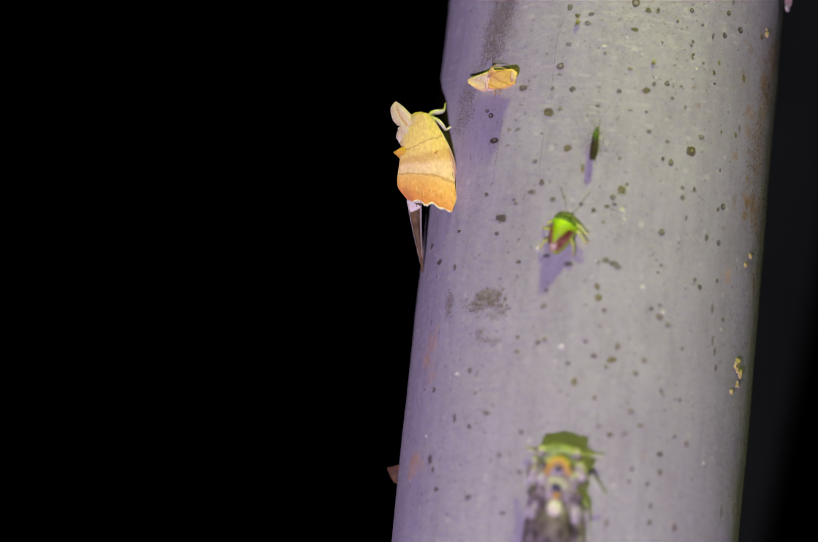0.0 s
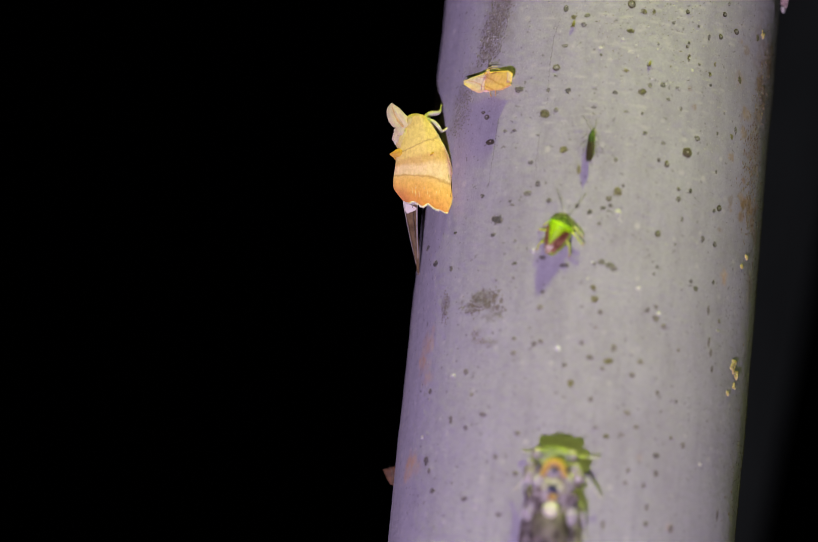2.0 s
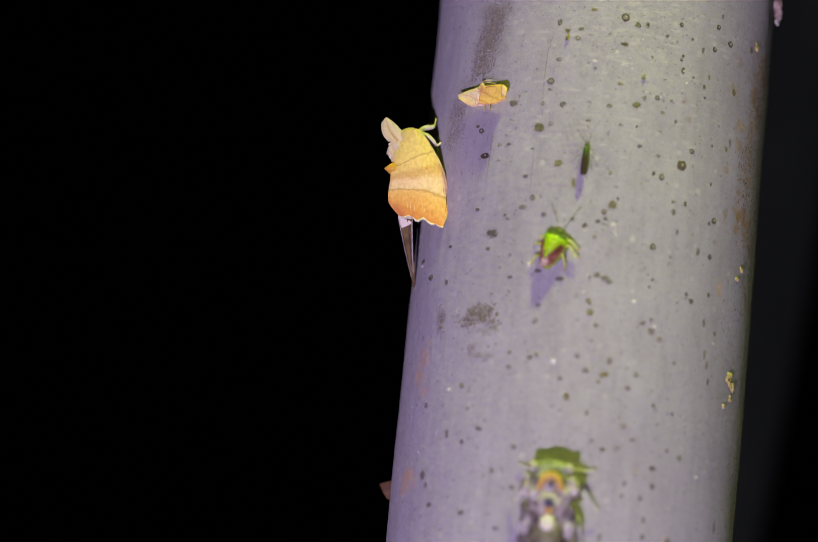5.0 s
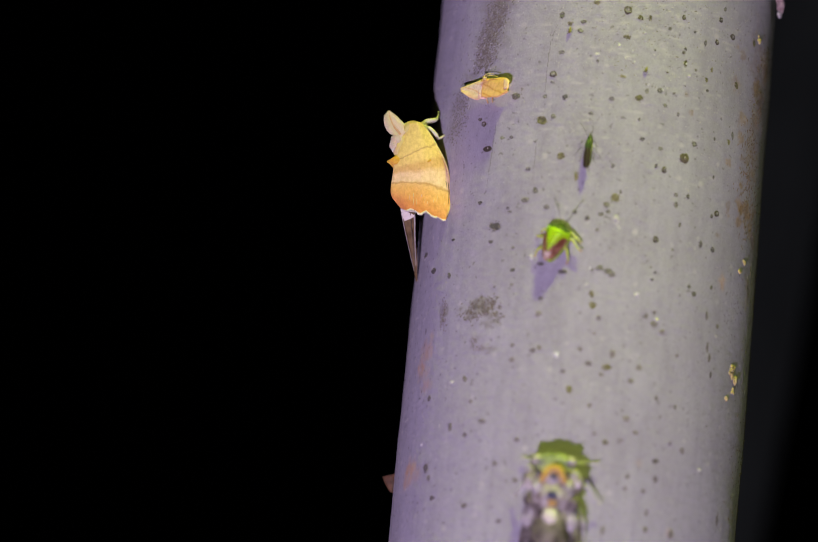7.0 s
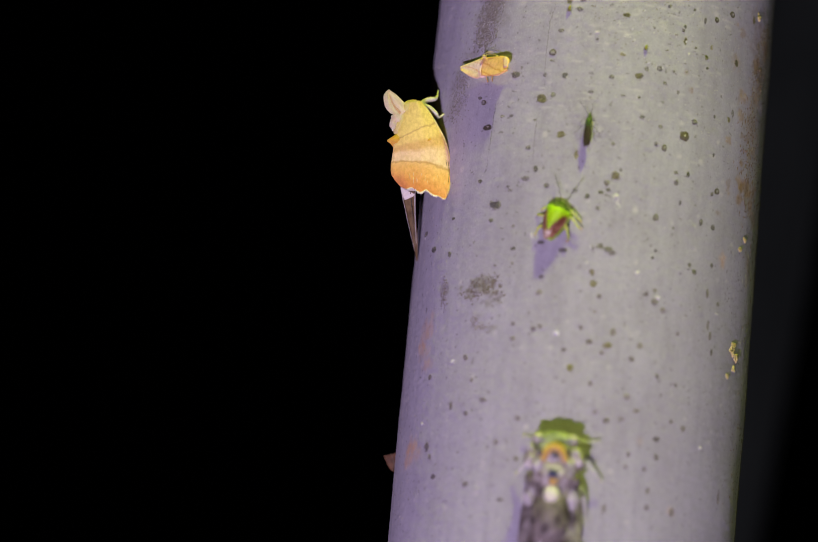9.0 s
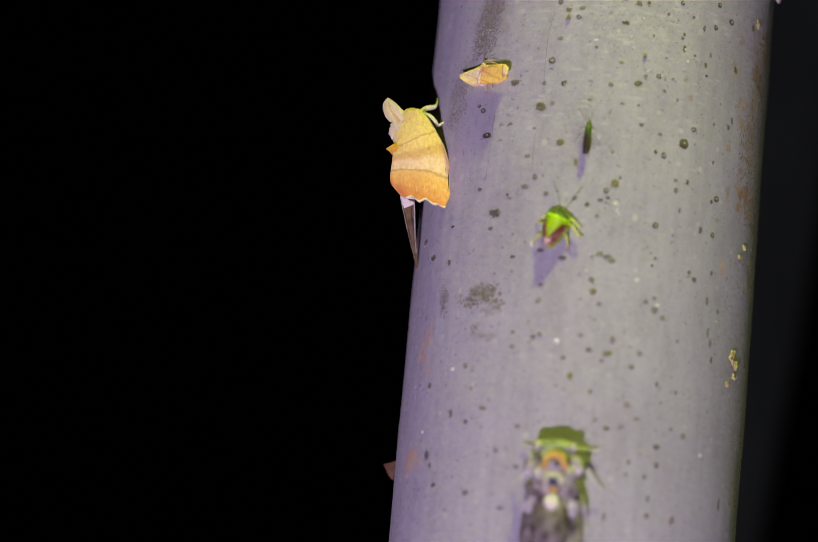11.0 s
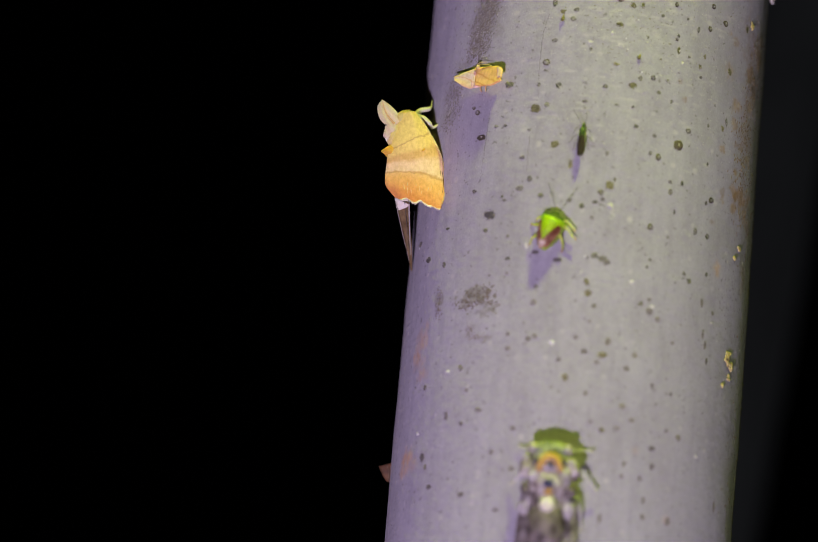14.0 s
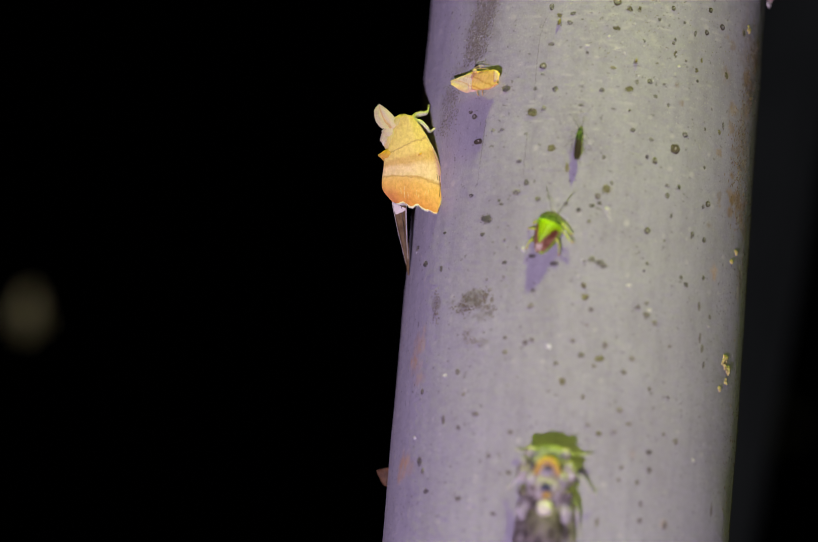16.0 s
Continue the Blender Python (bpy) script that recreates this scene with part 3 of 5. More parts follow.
speck(-21.0, 8.2, 0.57, 0.64)
speck(-24.1, 12.6, 0.58, 0.43)
speck(-41.4, 6.1, 0.58, 0.43)
speck(-34.5, 1.1, 1.71, 1.07)
speck(-35.4, -2.1, 0.66, 0.43)
speck(-30.2, 4.7, 0.37, 0.32)
speck(-29.3, 3.9, 0.49, 0.32)
speck(-16.6, 4.8, 0.55, 0.54)
speck(-7.3, 4.1, 0.53, 0.43)
speck(-27.0, -3.4, 0.36, 0.32)
speck(-52.7, -0.8, 0.55, 0.32)
speck(-26.2, -7.9, 0.60, 0.43)
speck(-62.5, -6.5, 1.00, 0.64)
speck(-70.6, -2.4, 1.04, 0.64)
speck(-17.0, -6.6, 0.78, 0.43)
speck(-9.6, -8.0, 0.85, 0.54)
speck(-52.8, -8.2, 0.56, 0.64)
speck(-3.1, 3.1, 0.63, 0.54)
speck(0.4, 0.9, 0.42, 0.43)
speck(-0.2, -7.1, 0.42, 0.32)
speck(2.3, -6.6, 0.83, 0.64)
speck(4.9, -7.1, 0.94, 0.64)
speck(6.3, -7.6, 0.73, 0.64)
speck(3.6, 14.1, 0.42, 0.54)
speck(19.0, 19.0, 0.54, 0.43)
speck(25.8, 10.3, 0.45, 0.43)
speck(30.3, 10.5, 0.35, 0.64)
speck(26.1, 8.3, 0.57, 0.64)
speck(41.1, 7.9, 0.40, 0.43)
speck(37.2, 1.6, 0.50, 0.86)
speck(42.8, 1.3, 0.54, 0.64)
speck(28.1, 4.5, 0.23, 0.64)
speck(6.8, 9.1, 0.31, 0.43)
speck(3.4, 4.8, 0.52, 0.43)
speck(1.1, 4.1, 0.63, 0.43)
speck(19.8, -7.5, 0.33, 0.32)
speck(20.7, -6.0, 0.33, 0.32)
speck(19.1, -5.1, 0.22, 0.21)
speck(26.4, -0.8, 0.23, 0.32)
speck(40.4, 15.8, 0.26, 0.43)
speck(-16.2, -16.6, 0.66, 0.64)
speck(-15.8, -13.5, 0.55, 0.43)
speck(-26.1, -10.9, 0.36, 0.32)
speck(-23.9, -23.0, 0.47, 0.43)
speck(-23.6, -25.9, 0.58, 0.54)
speck(-16.9, -23.9, 0.66, 0.54)
speck(-14.8, -23.3, 0.55, 0.54)
speck(-1.8, -23.0, 0.52, 0.54)
speck(1.3, -25.7, 0.73, 0.54)
speck(-6.6, -27.7, 0.53, 0.43)
speck(-40.8, -29.6, 0.72, 0.64)
speck(-37.4, -34.2, 0.55, 0.43)
speck(2.8, -33.9, 0.42, 0.54)
speck(-57.2, -33.0, 0.63, 0.64)
speck(3.3, -16.5, 0.52, 0.54)
speck(2.3, -19.7, 0.42, 0.32)
speck(18.7, -14.9, 0.54, 0.54)
speck(21.5, -13.9, 0.44, 0.43)
speck(21.8, -16.2, 0.77, 0.75)
speck(25.0, -17.5, 0.67, 0.54)
speck(8.7, -23.3, 0.63, 0.86)
speck(5.6, -27.6, 0.42, 0.43)
speck(17.9, -25.3, 0.75, 0.54)
speck(15.4, -28.1, 0.64, 0.54)
speck(31.3, -21.5, 0.47, 0.43)
speck(24.8, -30.7, 0.45, 0.54)
speck(32.1, -31.7, 0.36, 0.43)
speck(36.0, -8.6, 0.62, 0.54)
speck(33.8, -7.4, 0.49, 0.43)
speck(43.8, -6.3, 0.41, 0.54)
speck(42.6, -12.1, 0.41, 0.97)
speck(48.6, -13.6, 0.45, 0.54)
speck(44.1, -18.4, 0.41, 1.07)
speck(45.5, -20.3, 0.42, 0.97)
speck(46.8, -23.6, 0.43, 0.86)
speck(-32.0, -38.2, 0.89, 0.54)
speck(-38.2, -40.8, 0.55, 0.54)
speck(-44.9, -39.2, 0.47, 0.86)
speck(-19.5, -41.7, 0.56, 0.54)
speck(-26.2, -46.5, 0.48, 0.54)
speck(-18.8, -49.6, 0.56, 0.64)
speck(-55.2, -47.1, 0.79, 0.97)
speck(-53.0, -49.1, 0.56, 0.64)
speck(-50.3, -53.2, 0.87, 0.54)
speck(-36.0, -54.9, 0.67, 0.54)
speck(-23.1, -57.7, 0.70, 0.43)
speck(15.1, -35.6, 0.85, 0.64)
speck(18.5, -38.1, 0.65, 0.54)
speck(5.1, -39.3, 0.42, 0.43)
speck(13.8, -40.0, 0.53, 0.43)
speck(36.3, -39.9, 0.62, 0.75)
speck(26.5, -42.9, 0.79, 0.54)
speck(31.4, -39.0, 0.47, 0.43)
speck(17.1, -46.7, 0.43, 0.54)
speck(27.0, -46.4, 0.57, 0.64)
speck(22.9, -49.1, 0.44, 0.64)
speck(24.8, -53.2, 0.45, 0.75)
speck(24.8, -56.4, 0.56, 0.64)
speck(34.4, -56.6, 0.73, 0.97)
speck(10.4, -57.7, 0.42, 0.97)
speck(57.2, -51.4, 0.53, 1.50)
speck(16.6, -49.1, 0.43, 0.43)
ring(-18.5, 32.1, 0.67, 0.64)
ring(-43.0, 22.5, 0.60, 0.54)
ring(-44.8, 23.6, 0.47, 0.32)
ring(4.1, 46.2, 0.83, 0.86)
ring(23.5, 46.7, 0.44, 0.54)
ring(38.2, 48.3, 0.51, 0.54)
ring(44.5, 45.8, 0.70, 0.64)
ring(37.3, 43.5, 0.50, 0.54)
ring(24.4, 39.5, 0.34, 0.32)
ring(-40.3, 17.2, 1.15, 0.64)
ring(27.8, 18.1, 1.15, 1.07)
ring(20.9, 14.9, 0.55, 0.64)
ring(17.9, 15.3, 0.32, 0.43)
ring(43.5, 8.8, 0.68, 0.64)
ring(19.9, 0.6, 0.54, 0.64)
ring(2.6, 6.2, 0.52, 0.54)
olive(-14.4, 42.6, 0.76, 0.54)
olive(-21.1, 22.6, 1.26, 0.97)
olive(-6.2, 47.2, 0.84, 0.43)
olive(8.4, 45.0, 0.73, 0.64)
olive(11.7, 45.3, 0.42, 0.54)
olive(4.6, 40.7, 0.83, 0.54)
olive(57.4, 46.8, 0.72, 0.97)
olive(25.3, 37.4, 0.45, 0.86)
olive(36.0, 37.5, 0.37, 0.54)
olive(34.2, 35.2, 0.37, 0.54)
olive(10.1, 28.5, 0.94, 0.75)
olive(4.2, 32.5, 0.73, 0.32)
olive(48.4, 36.3, 0.74, 0.86)
olive(46.6, 24.1, 0.58, 0.64)
olive(-13.5, 15.3, 1.09, 0.86)
olive(-7.9, 11.5, 0.53, 1.07)
olive(5.5, 7.8, 1.04, 0.97)
olive(0.3, -11.9, 0.63, 0.75)
olive(1.1, -14.1, 0.83, 0.75)
olive(7.2, -26.1, 1.04, 0.75)
olive(-4.1, -31.1, 0.63, 0.86)
olive(8.8, -40.7, 0.63, 0.54)
pale(-20.3, -5.4, 0.45, 0.64)
pale(-9.2, -24.5, 0.75, 0.54)
pale(-46.0, -30.2, 0.95, 0.54)
pale(-58.9, -42.1, 0.88, 0.43)
pale(6.4, 2.2, 0.83, 1.29)
pale(5.9, 3.7, 0.63, 0.54)
pale(15.0, -10.9, 0.53, 0.43)
pale(48.2, -15.6, 0.59, 0.32)
pale(5.4, 36.4, 0.73, 0.32)
pale(-4.5, 36.6, 0.53, 0.32)
# the next three pale flecks are glints painted as crust
pale(2.2, 38.8, 0.31, 0.32)
pale(7.7, 35.8, 0.21, 0.21)
pale(27.0, 35.0, 0.34, 0.32)
pale(14.0, 37.8, 0.21, 0.21)
pale(-1.7, -10.2, 0.31, 0.32)
pale(44.8, -42.8, 0.56, 0.43)
pale(22.8, -15.2, 0.44, 0.43)
yellow(59.8, -21.4, 1.52, 1.29)
yellow(62.5, -22.7, 1.03, 0.86)
yellow(61.5, -25.2, 0.60, 0.64)
yellow(56.8, -27.1, 0.53, 0.32)
yellow(60.8, 48.2, 0.78, 0.64)
yellow(62.7, 1.5, 0.62, 0.32)
yellow(59.4, -0.7, 0.56, 0.43)


WHITE = surface("white_grain", (0.70, 0.69, 0.64), (0.86, 0.85, 0.80), 1500, 0.5, 0.3)
# the six above h = 30 are painted glints, the rest white specks
for u, h, w in ((-9.2, -24.5, 0.6), (-20.3, -5.3, 0.5), (-0.8, -6.9, 0.28), (-46.2, -30.2, 0.45), (-59.4, -42.3, 0.4), (2.2, 38.9, 0.3), (10.4, 42.1, 0.2), (12.9, 31.5, 0.2), (17.9, 31.0, 0.22), (6.8, 38.0, 0.18), (25.7, 37.3, 0.22), (-71.1, -3.3, 0.35)):
    patch("white_grain", WHITE, u, h, w * 0.8, w * 0.9, 0.1, lambda f: 1 - 0.3 * f * f, spokes=10, ragged=0.15)


def in_band(points, wide, tall=1.0, even=False):
    """A random place near a line of (u, h) points, thinning out from it or evenly spread."""
    k = random.uniform(0, len(points) - 1.001)
    i, f = int(k), k - int(k)
    (u0, h0), (u1, h1) = points[i], points[i + 1]
    return u0 + (u1 - u0) * f + ((random.random() + random.random() - 1 + random.uniform(-1.0, 1.0)) * 1.35 * wide if even else random.gauss(0, wide)), h0 + (h1 - h0) * f + random.gauss(0, tall)


def sizes(a0, a1, b0, b1):
    return lambda: (random.uniform(a0, a1), random.uniform(b0, b1))


FLAKY = [(-40.5, 48.5), (-42.5, 44), (-44.0, 40), (-46.0, 34.5)]
crumbs("dark_crust", CRUST, 700, lambda: in_band(FLAKY, 2.5, 0.9, True), sizes(0.16, 0.40, 0.08, 0.15), 0.17, "patch of dark flaky lichen", 0.9)
# lighter grey-brown grains also paint the lit tops of the dark crumbs
crumbs("pale_grain", LIT_TIPS, 760, lambda: in_band(FLAKY, 2.5, 0.9, True), sizes(0.12, 0.30, 0.07, 0.13), 0.22, "grey-brown grains and painted lit tips of the flaky lichen", 0.9)
crumbs("pale_grain", PALE, 90, lambda: in_band(FLAKY, 3.0), sizes(0.06, 0.16, 0.05, 0.09), 0.2, "pale grains on the flaky lichen", 0.9)
crumbs("dark_crust", CRUST, 330, lambda: in_band([(-52, 32), (-55, 27), (-58, 20)], 2.6), sizes(0.12, 0.3, 0.05, 0.1), 0.13, "patch of dark flaky lichen", 0.9)
crumbs("pale_grain", LIT_TIPS, 150, lambda: in_band([(-52, 32), (-55, 27), (-58, 20)], 2.6), sizes(0.1, 0.25, 0.05, 0.1), 0.17, "grey-brown grains and painted lit tips of the flaky lichen", 0.9)
crumbs("olive_patch", GREY_OLIVE, 170, lambda: in_band([(-43.0, -16.6), (-39.1, -16.4), (-35.5, -15.6), (-32.0, -14.2), (-30.8, -17.5)], 1.6, 1.0), sizes(0.16, 0.42, 0.12, 0.34), 0.09, "olive crust of lichen", 0.4)
crumbs("olive_patch", GREY_OLIVE, 60, lambda: in_band([(-38.5, -21.5), (-38, -23.3), (-32, -23.8)], 0.8, 0.4), sizes(0.15, 0.3, 0.1, 0.2), 0.08, "olive crust of lichen", 0.4)
crumbs("olive_patch", GREY_OLIVE, 60, lambda: in_band([(-54.0, -14.5), (-53.0, -18.6)], 0.7), sizes(0.15, 0.35, 0.1, 0.25), 0.10, "olive crust of lichen", 1.3)
crumbs("algae_grain", ALGAE, 1100, lambda: (90 - abs(random.gauss(0, 4.5)), random.uniform(-66, 56)), sizes(0.1, 0.3, 0.05, 0.15), 0.26, "green algae grains along the far flank", 1.5)
crumbs("brown_flake", BROWN, 420, lambda: in_band([(68, 46), (66, 36), (60, 24), (62, 17), (62, 8)], 4.0, 3.0), sizes(0.15, 0.6, 0.06, 0.14), 0.15, "brown flakes of peeling bark", 1.45)
crumbs("brown_flake", BROWN, 200, lambda: (random.gauss(76, 6), random.uniform(-62, 52)), sizes(0.15, 0.6, 0.05, 0.12), 0.14, "brown flakes of peeling bark", 1.45)
crumbs("dark_pit", RING_BROWN, 340, lambda: (random.gauss(65, 7), random.triangular(-40, 52, 20)), sizes(0.15, 0.5, 0.06, 0.13), 0.04, "dark pits in rough bark", 1.45)
crumbs("bark_grain", BARK, 4200, lambda: (random.uniform(-75, 80), random.triangular(-20, 54, 50)), sizes(0.14, 0.42, 0.05, 0.11), 0.032, "fine grain of the bark", 0.1)
crumbs("bark_ridge", BARK, 1100, lambda: (random.gauss(8, 22), random.triangular(10, 54, 52)), sizes(0.25, 0.7, 0.06, 0.12), 0.055, "short raised ridges of the bark", 0.0)
crumbs("bark_wrinkle", SCALE, 380, lambda: (random.gauss(73, 7), random.uniform(-62, 52)), sizes(0.2, 0.8, 0.03, 0.055), 0.08, "pale wrinkles of rough bark", 1.5)
crumbs("bark_wrinkle", RING_BROWN, 330, lambda: (random.gauss(74, 6), random.uniform(-62, 52)), sizes(0.25, 0.9, 0.03, 0.06), 0.04, "dark wrinkles of rough bark", 1.5)
crumbs("bark_wrinkle", SCALE, 640, lambda: (-84 + abs(random.gauss(0, 18)), random.uniform(-62, 52)), sizes(0.2, 0.7, 0.035, 0.08), 0.08, "pale wrinkles of rough bark", 1.4)
crumbs("bark_wrinkle", DARK_LICHEN, 300, lambda: (-82 + abs(random.gauss(0, 16)), random.uniform(-62, 52)), sizes(0.2, 0.7, 0.03, 0.07), 0.04, "dark wrinkles of rough bark", 1.4)
# pale flakes of bark; many are tiny glints put in as colour
crumbs("pale_scale", SCALE, 800, lambda: (random.uniform(-20, 55), random.triangular(-5, 54, 50)), sizes(0.12, 0.42, 0.05, 0.12), 0.07, "pale dry bark scales and painted glints", 0.0)
crumbs("pale_scale", PALE, 420, lambda: (random.uniform(-85, 75), random.uniform(-64, 52)), sizes(0.05, 0.15, 0.05, 0.11), 0.06, "pale dry bark scales and painted glints", 1.2)
crumbs("pale_scale", PALE, 700, lambda: (random.uniform(-50, 72), random.triangular(4, 54, 50)), sizes(0.05, 0.17, 0.04, 0.09), 0.05, "pale dry bark scales and painted glints", 0.3)
crumbs("pale_scale", PALE, 320, lambda: (-86 + abs(random.gauss(0, 16)), random.uniform(-64, 52)), sizes(0.06, 0.26, 0.03, 0.07), 0.05, "pale dry bark scales and painted glints", 1.4)
crumbs("dark_pore", DARK_LICHEN, 60, lambda: (random.uniform(-80, 70), random.uniform(-64, 52)), sizes(0.07, 0.16, 0.06, 0.12), 0.04, "tiny dark pores of the bark", 0.5)
crumbs("olive_dash", OLIVE, 90, lambda: (random.gauss(8, 12), random.triangular(26, 52, 44)), sizes(0.2, 0.6, 0.06, 0.13), 0.05, "short olive dashes on the bark", 0.1)
crumbs("olive_scale", OLIVE, 150, lambda: (random.uniform(-14, 50), random.triangular(28, 52, 48)), sizes(0.1, 0.3, 0.05, 0.12), 0.07, "small olive bark scales", 0.2)

# ---- insects ----
STREAK = surface("pale_orange_streak", (0.94, 0.62, 0.27), (0.96, 0.74, 0.38), 1800, 0.8, 0.3, gloss=0.1)
PLUME = surface("antenna_plume", (0.96, 0.76, 0.42), (0.98, 0.87, 0.52), 1800, 0.9, 0.4, gloss=0.1)
DARK_OLIVE = surface("dark_slit_shade", (0.05, 0.045, 0.01), (0.12, 0.10, 0.03), 1800, 0.8, 0.2)
FUR = surface("pale_yellow_fur", (0.86, 0.66, 0.20), (0.94, 0.77, 0.33), 1200, 0.9, 0.5, (1, 0.4, 1), 0.1)
SHAFT = surface("orange_pink_shaft", (0.90, 0.52, 0.20), (0.95, 0.68, 0.34), 1800, 0.8, 0.4, gloss=0.1)
PINK = surface("pinkish_white_fur", (0.97, 0.74, 0.50), (0.98, 0.84, 0.62), 1500, 0.9, 0.6, (1, 0.4, 1), 0.1)
ORANGE = surface("orange_fur", (0.93, 0.44, 0.05), (0.96, 0.58, 0.11), 1500, 0.9, 0.6, (1, 1, 1), 0.1)
CREAM = surface("cream_scales", (0.93, 0.84, 0.60), (0.97, 0.92, 0.74), 1500, 0.8, 0.4, gloss=0.15)
FRINGE = surface("white_fringe", (0.94, 0.80, 0.60), (0.98, 0.90, 0.74), 2500, 0.85, 0.4, gloss=0.1)
SMOKY = surface("smoky_wing", (0.10, 0.06, 0.022), (0.27, 0.18, 0.075), 600, 0.6, 0.3, (1, 0.15, 1), 0.15)
FOREWING = wing_material("banded_yellow_wing", (
    (0, (0.760, 0.277, 0.066)), (0.14, (0.800, 0.331, 0.083)), (0.3, (0.900, 0.501, 0.155)), (0.342, (0.900, 0.554, 0.200)), (0.352, (0.700, 0.393, 0.148)), (0.36, (0.740, 0.440, 0.178)), (0.372, (0.930, 0.662, 0.377)),
    (0.46, (0.950, 0.659, 0.393)), (0.5, (0.820, 0.498, 0.202)), (0.54, (0.800, 0.480, 0.180)), (0.58, (0.940, 0.660, 0.245)), (0.66, (0.945, 0.670, 0.240)),
    (0.674, (0.680, 0.403, 0.149)), (0.69, (0.945, 0.685, 0.240)), (1, (0.945, 0.715, 0.220))), -0.0130, 0.0080, 0.12, 0.12, 75.0)
SMALL_WING = wing_material("small_wing", (
    (0, (0.940, 0.430, 0.150)), (0.3, (0.960, 0.540, 0.220)), (0.36, (0.780, 0.350, 0.110)), (0.42, (0.960, 0.570, 0.230)), (0.62, (0.960, 0.580, 0.240)),
    (0.67, (0.800, 0.390, 0.120)), (0.73, (0.960, 0.580, 0.210)), (1, (0.960, 0.590, 0.170))), -0.0022, 0.0026, 0.12, 0.25)

# paler copy for the left wing; each lamp's tint is put into the colours
SMALL_PALE = wing_material("small_pale_wing", (
    (0, (0.950, 0.594, 0.380)), (0.3, (0.970, 0.720, 0.571)), (0.35, (0.896, 0.534, 0.332)), (0.4, (0.970, 0.738, 0.618)), (0.64, (0.970, 0.747, 0.620)),
    (0.68, (0.918, 0.554, 0.358)), (0.73, (0.970, 0.720, 0.547)), (1, (0.950, 0.666, 0.405))), -0.0026, 0.0022, 0.12, 0.25)


def big_moth():
    pivot = Matrix.Translation((0, -0.008, 0))
    m = Matrix.Translation((-0.03173, -0.020, 1.31940)) @ Matrix.Rotation(radians(101.9), 4, "X") @ pivot @ Matrix.Rotation(radians(-18.5), 4, "X") @ pivot.inverted() @ Matrix.Diagonal((1, 1.05, 1, 1))
    moth = thing("moth", m, "large yellow moth with brown wing bands clinging to the trunk's flank", "moth")
    left = [(-5.25, 7.16), (-5.8, 4.68), (-6.78, 2.0), (-7.86, -1.0), (-8.2, -3.36), (-8.53, -5.81), (-8.44, -7.63), (-7.51, -9.02), (-6.46, -10.2)]
    right = [(-2.28, 7.41), (-0.6, 5.23), (0.85, 2.74), (2.4, -0.18), (3.32, -2.87), (3.81, -5.55), (3.88, -7.69), (3.54, -10.14), (2.55, -12.79)]
    hem = lambda s: float(np.interp(s, (0, 0.05, 0.09, 0.14, 0.2, 0.26, 0.31, 0.37, 0.42, 0.47, 0.52, 0.57, 0.62, 0.7, 0.76, 0.81, 0.87, 0.93, 1), (0, -0.15, -0.4, -0.35, 0.02, 0.2, 0.0, -0.38, -0.5, -0.25, 0.25, 0.45, 0.12, -0.22, -0.22, 0.05, -0.05, -0.25, 0)))
    arch = lambda s, v: 1.5 * math.sin(math.pi * min(1, max(0, s * 0.9 + 0.08))) * (0.55 + 0.45 * math.sin(v * 2.4 + 0.3)) + 0.4 * s + 0.06 * math.sin(s * 23 + v * 4) * v + 0.16 * noise.noise(Vector((s * 3.2, v * 3.4, 0.7))) + 0.35 * (v - 0.55) ** 2 * math.sin(s * 8 + 1)
    part("forewing", plate(bmesh.new(), left, right, arch, 0.16, 40, 70, hem), FOREWING, moth, "yellow wing with brown bands and an orange margin")
    bm = bmesh.new()
    for k in range(130):
        s = k / 129
        x, y = -6.46 + 9.01 * s, -10.2 - 2.59 * s + hem(s)
        z = arch(s, 1.0)
        tube(bm, [(x, y + 0.25, z + 0.03), (x + random.uniform(-0.05, 0.1), y - random.uniform(0.1, 0.3) * (1.0 if s < 0.8 else 0.4), z)], [0.11 if s < 0.8 else 0.06, 0.03], 4)
    part("fringe", bm, FRINGE, moth, "pale scalloped fringe")
    for s, v0, v1 in ((0.30, 0.76, 0.86), (0.345, 0.80, 0.91), (0.37, 0.74, 0.80), (0.40, 0.82, 0.90), (0.50, 0.76, 0.80), (0.555, 0.78, 0.93), (0.585, 0.84, 0.92), (0.70, 0.80, 0.86), (0.76, 0.77, 0.92), (0.80, 0.74, 0.88), (0.835, 0.79, 0.95), (0.865, 0.76, 0.90), (0.89, 0.82, 0.93)):
        pts = []
        for k in range(8):
            v = v0 + (v1 - v0) * k / 7
            i = v * 8
            a, c = smooth_path([(*q, 0) for q in left], 81)[int(v * 80)], smooth_path([(*q, 0) for q in right], 81)[int(v * 80)]
            p = a.lerp(c, s - 0.30 * (v - v0))
            pts.append((p.x, p.y + hem(s) * max(0.0, (v - 0.8) / 0.2) ** 2, arch(s, v) + 0.06))
        part("vein", tube(bmesh.new(), pts, [0.02, 0.05, 0.065, 0.08, 0.07, 0.06, 0.04, 0.015], 5), STREAK, moth, "pale streak along a wing vein")
    part("wing_mark", ball(bmesh.new(), (-0.75, -0.95, 1.75), (0.45, 0.2, 0.1), (0, 0, 35), rings=8), ORANGE, moth, "small orange mark")
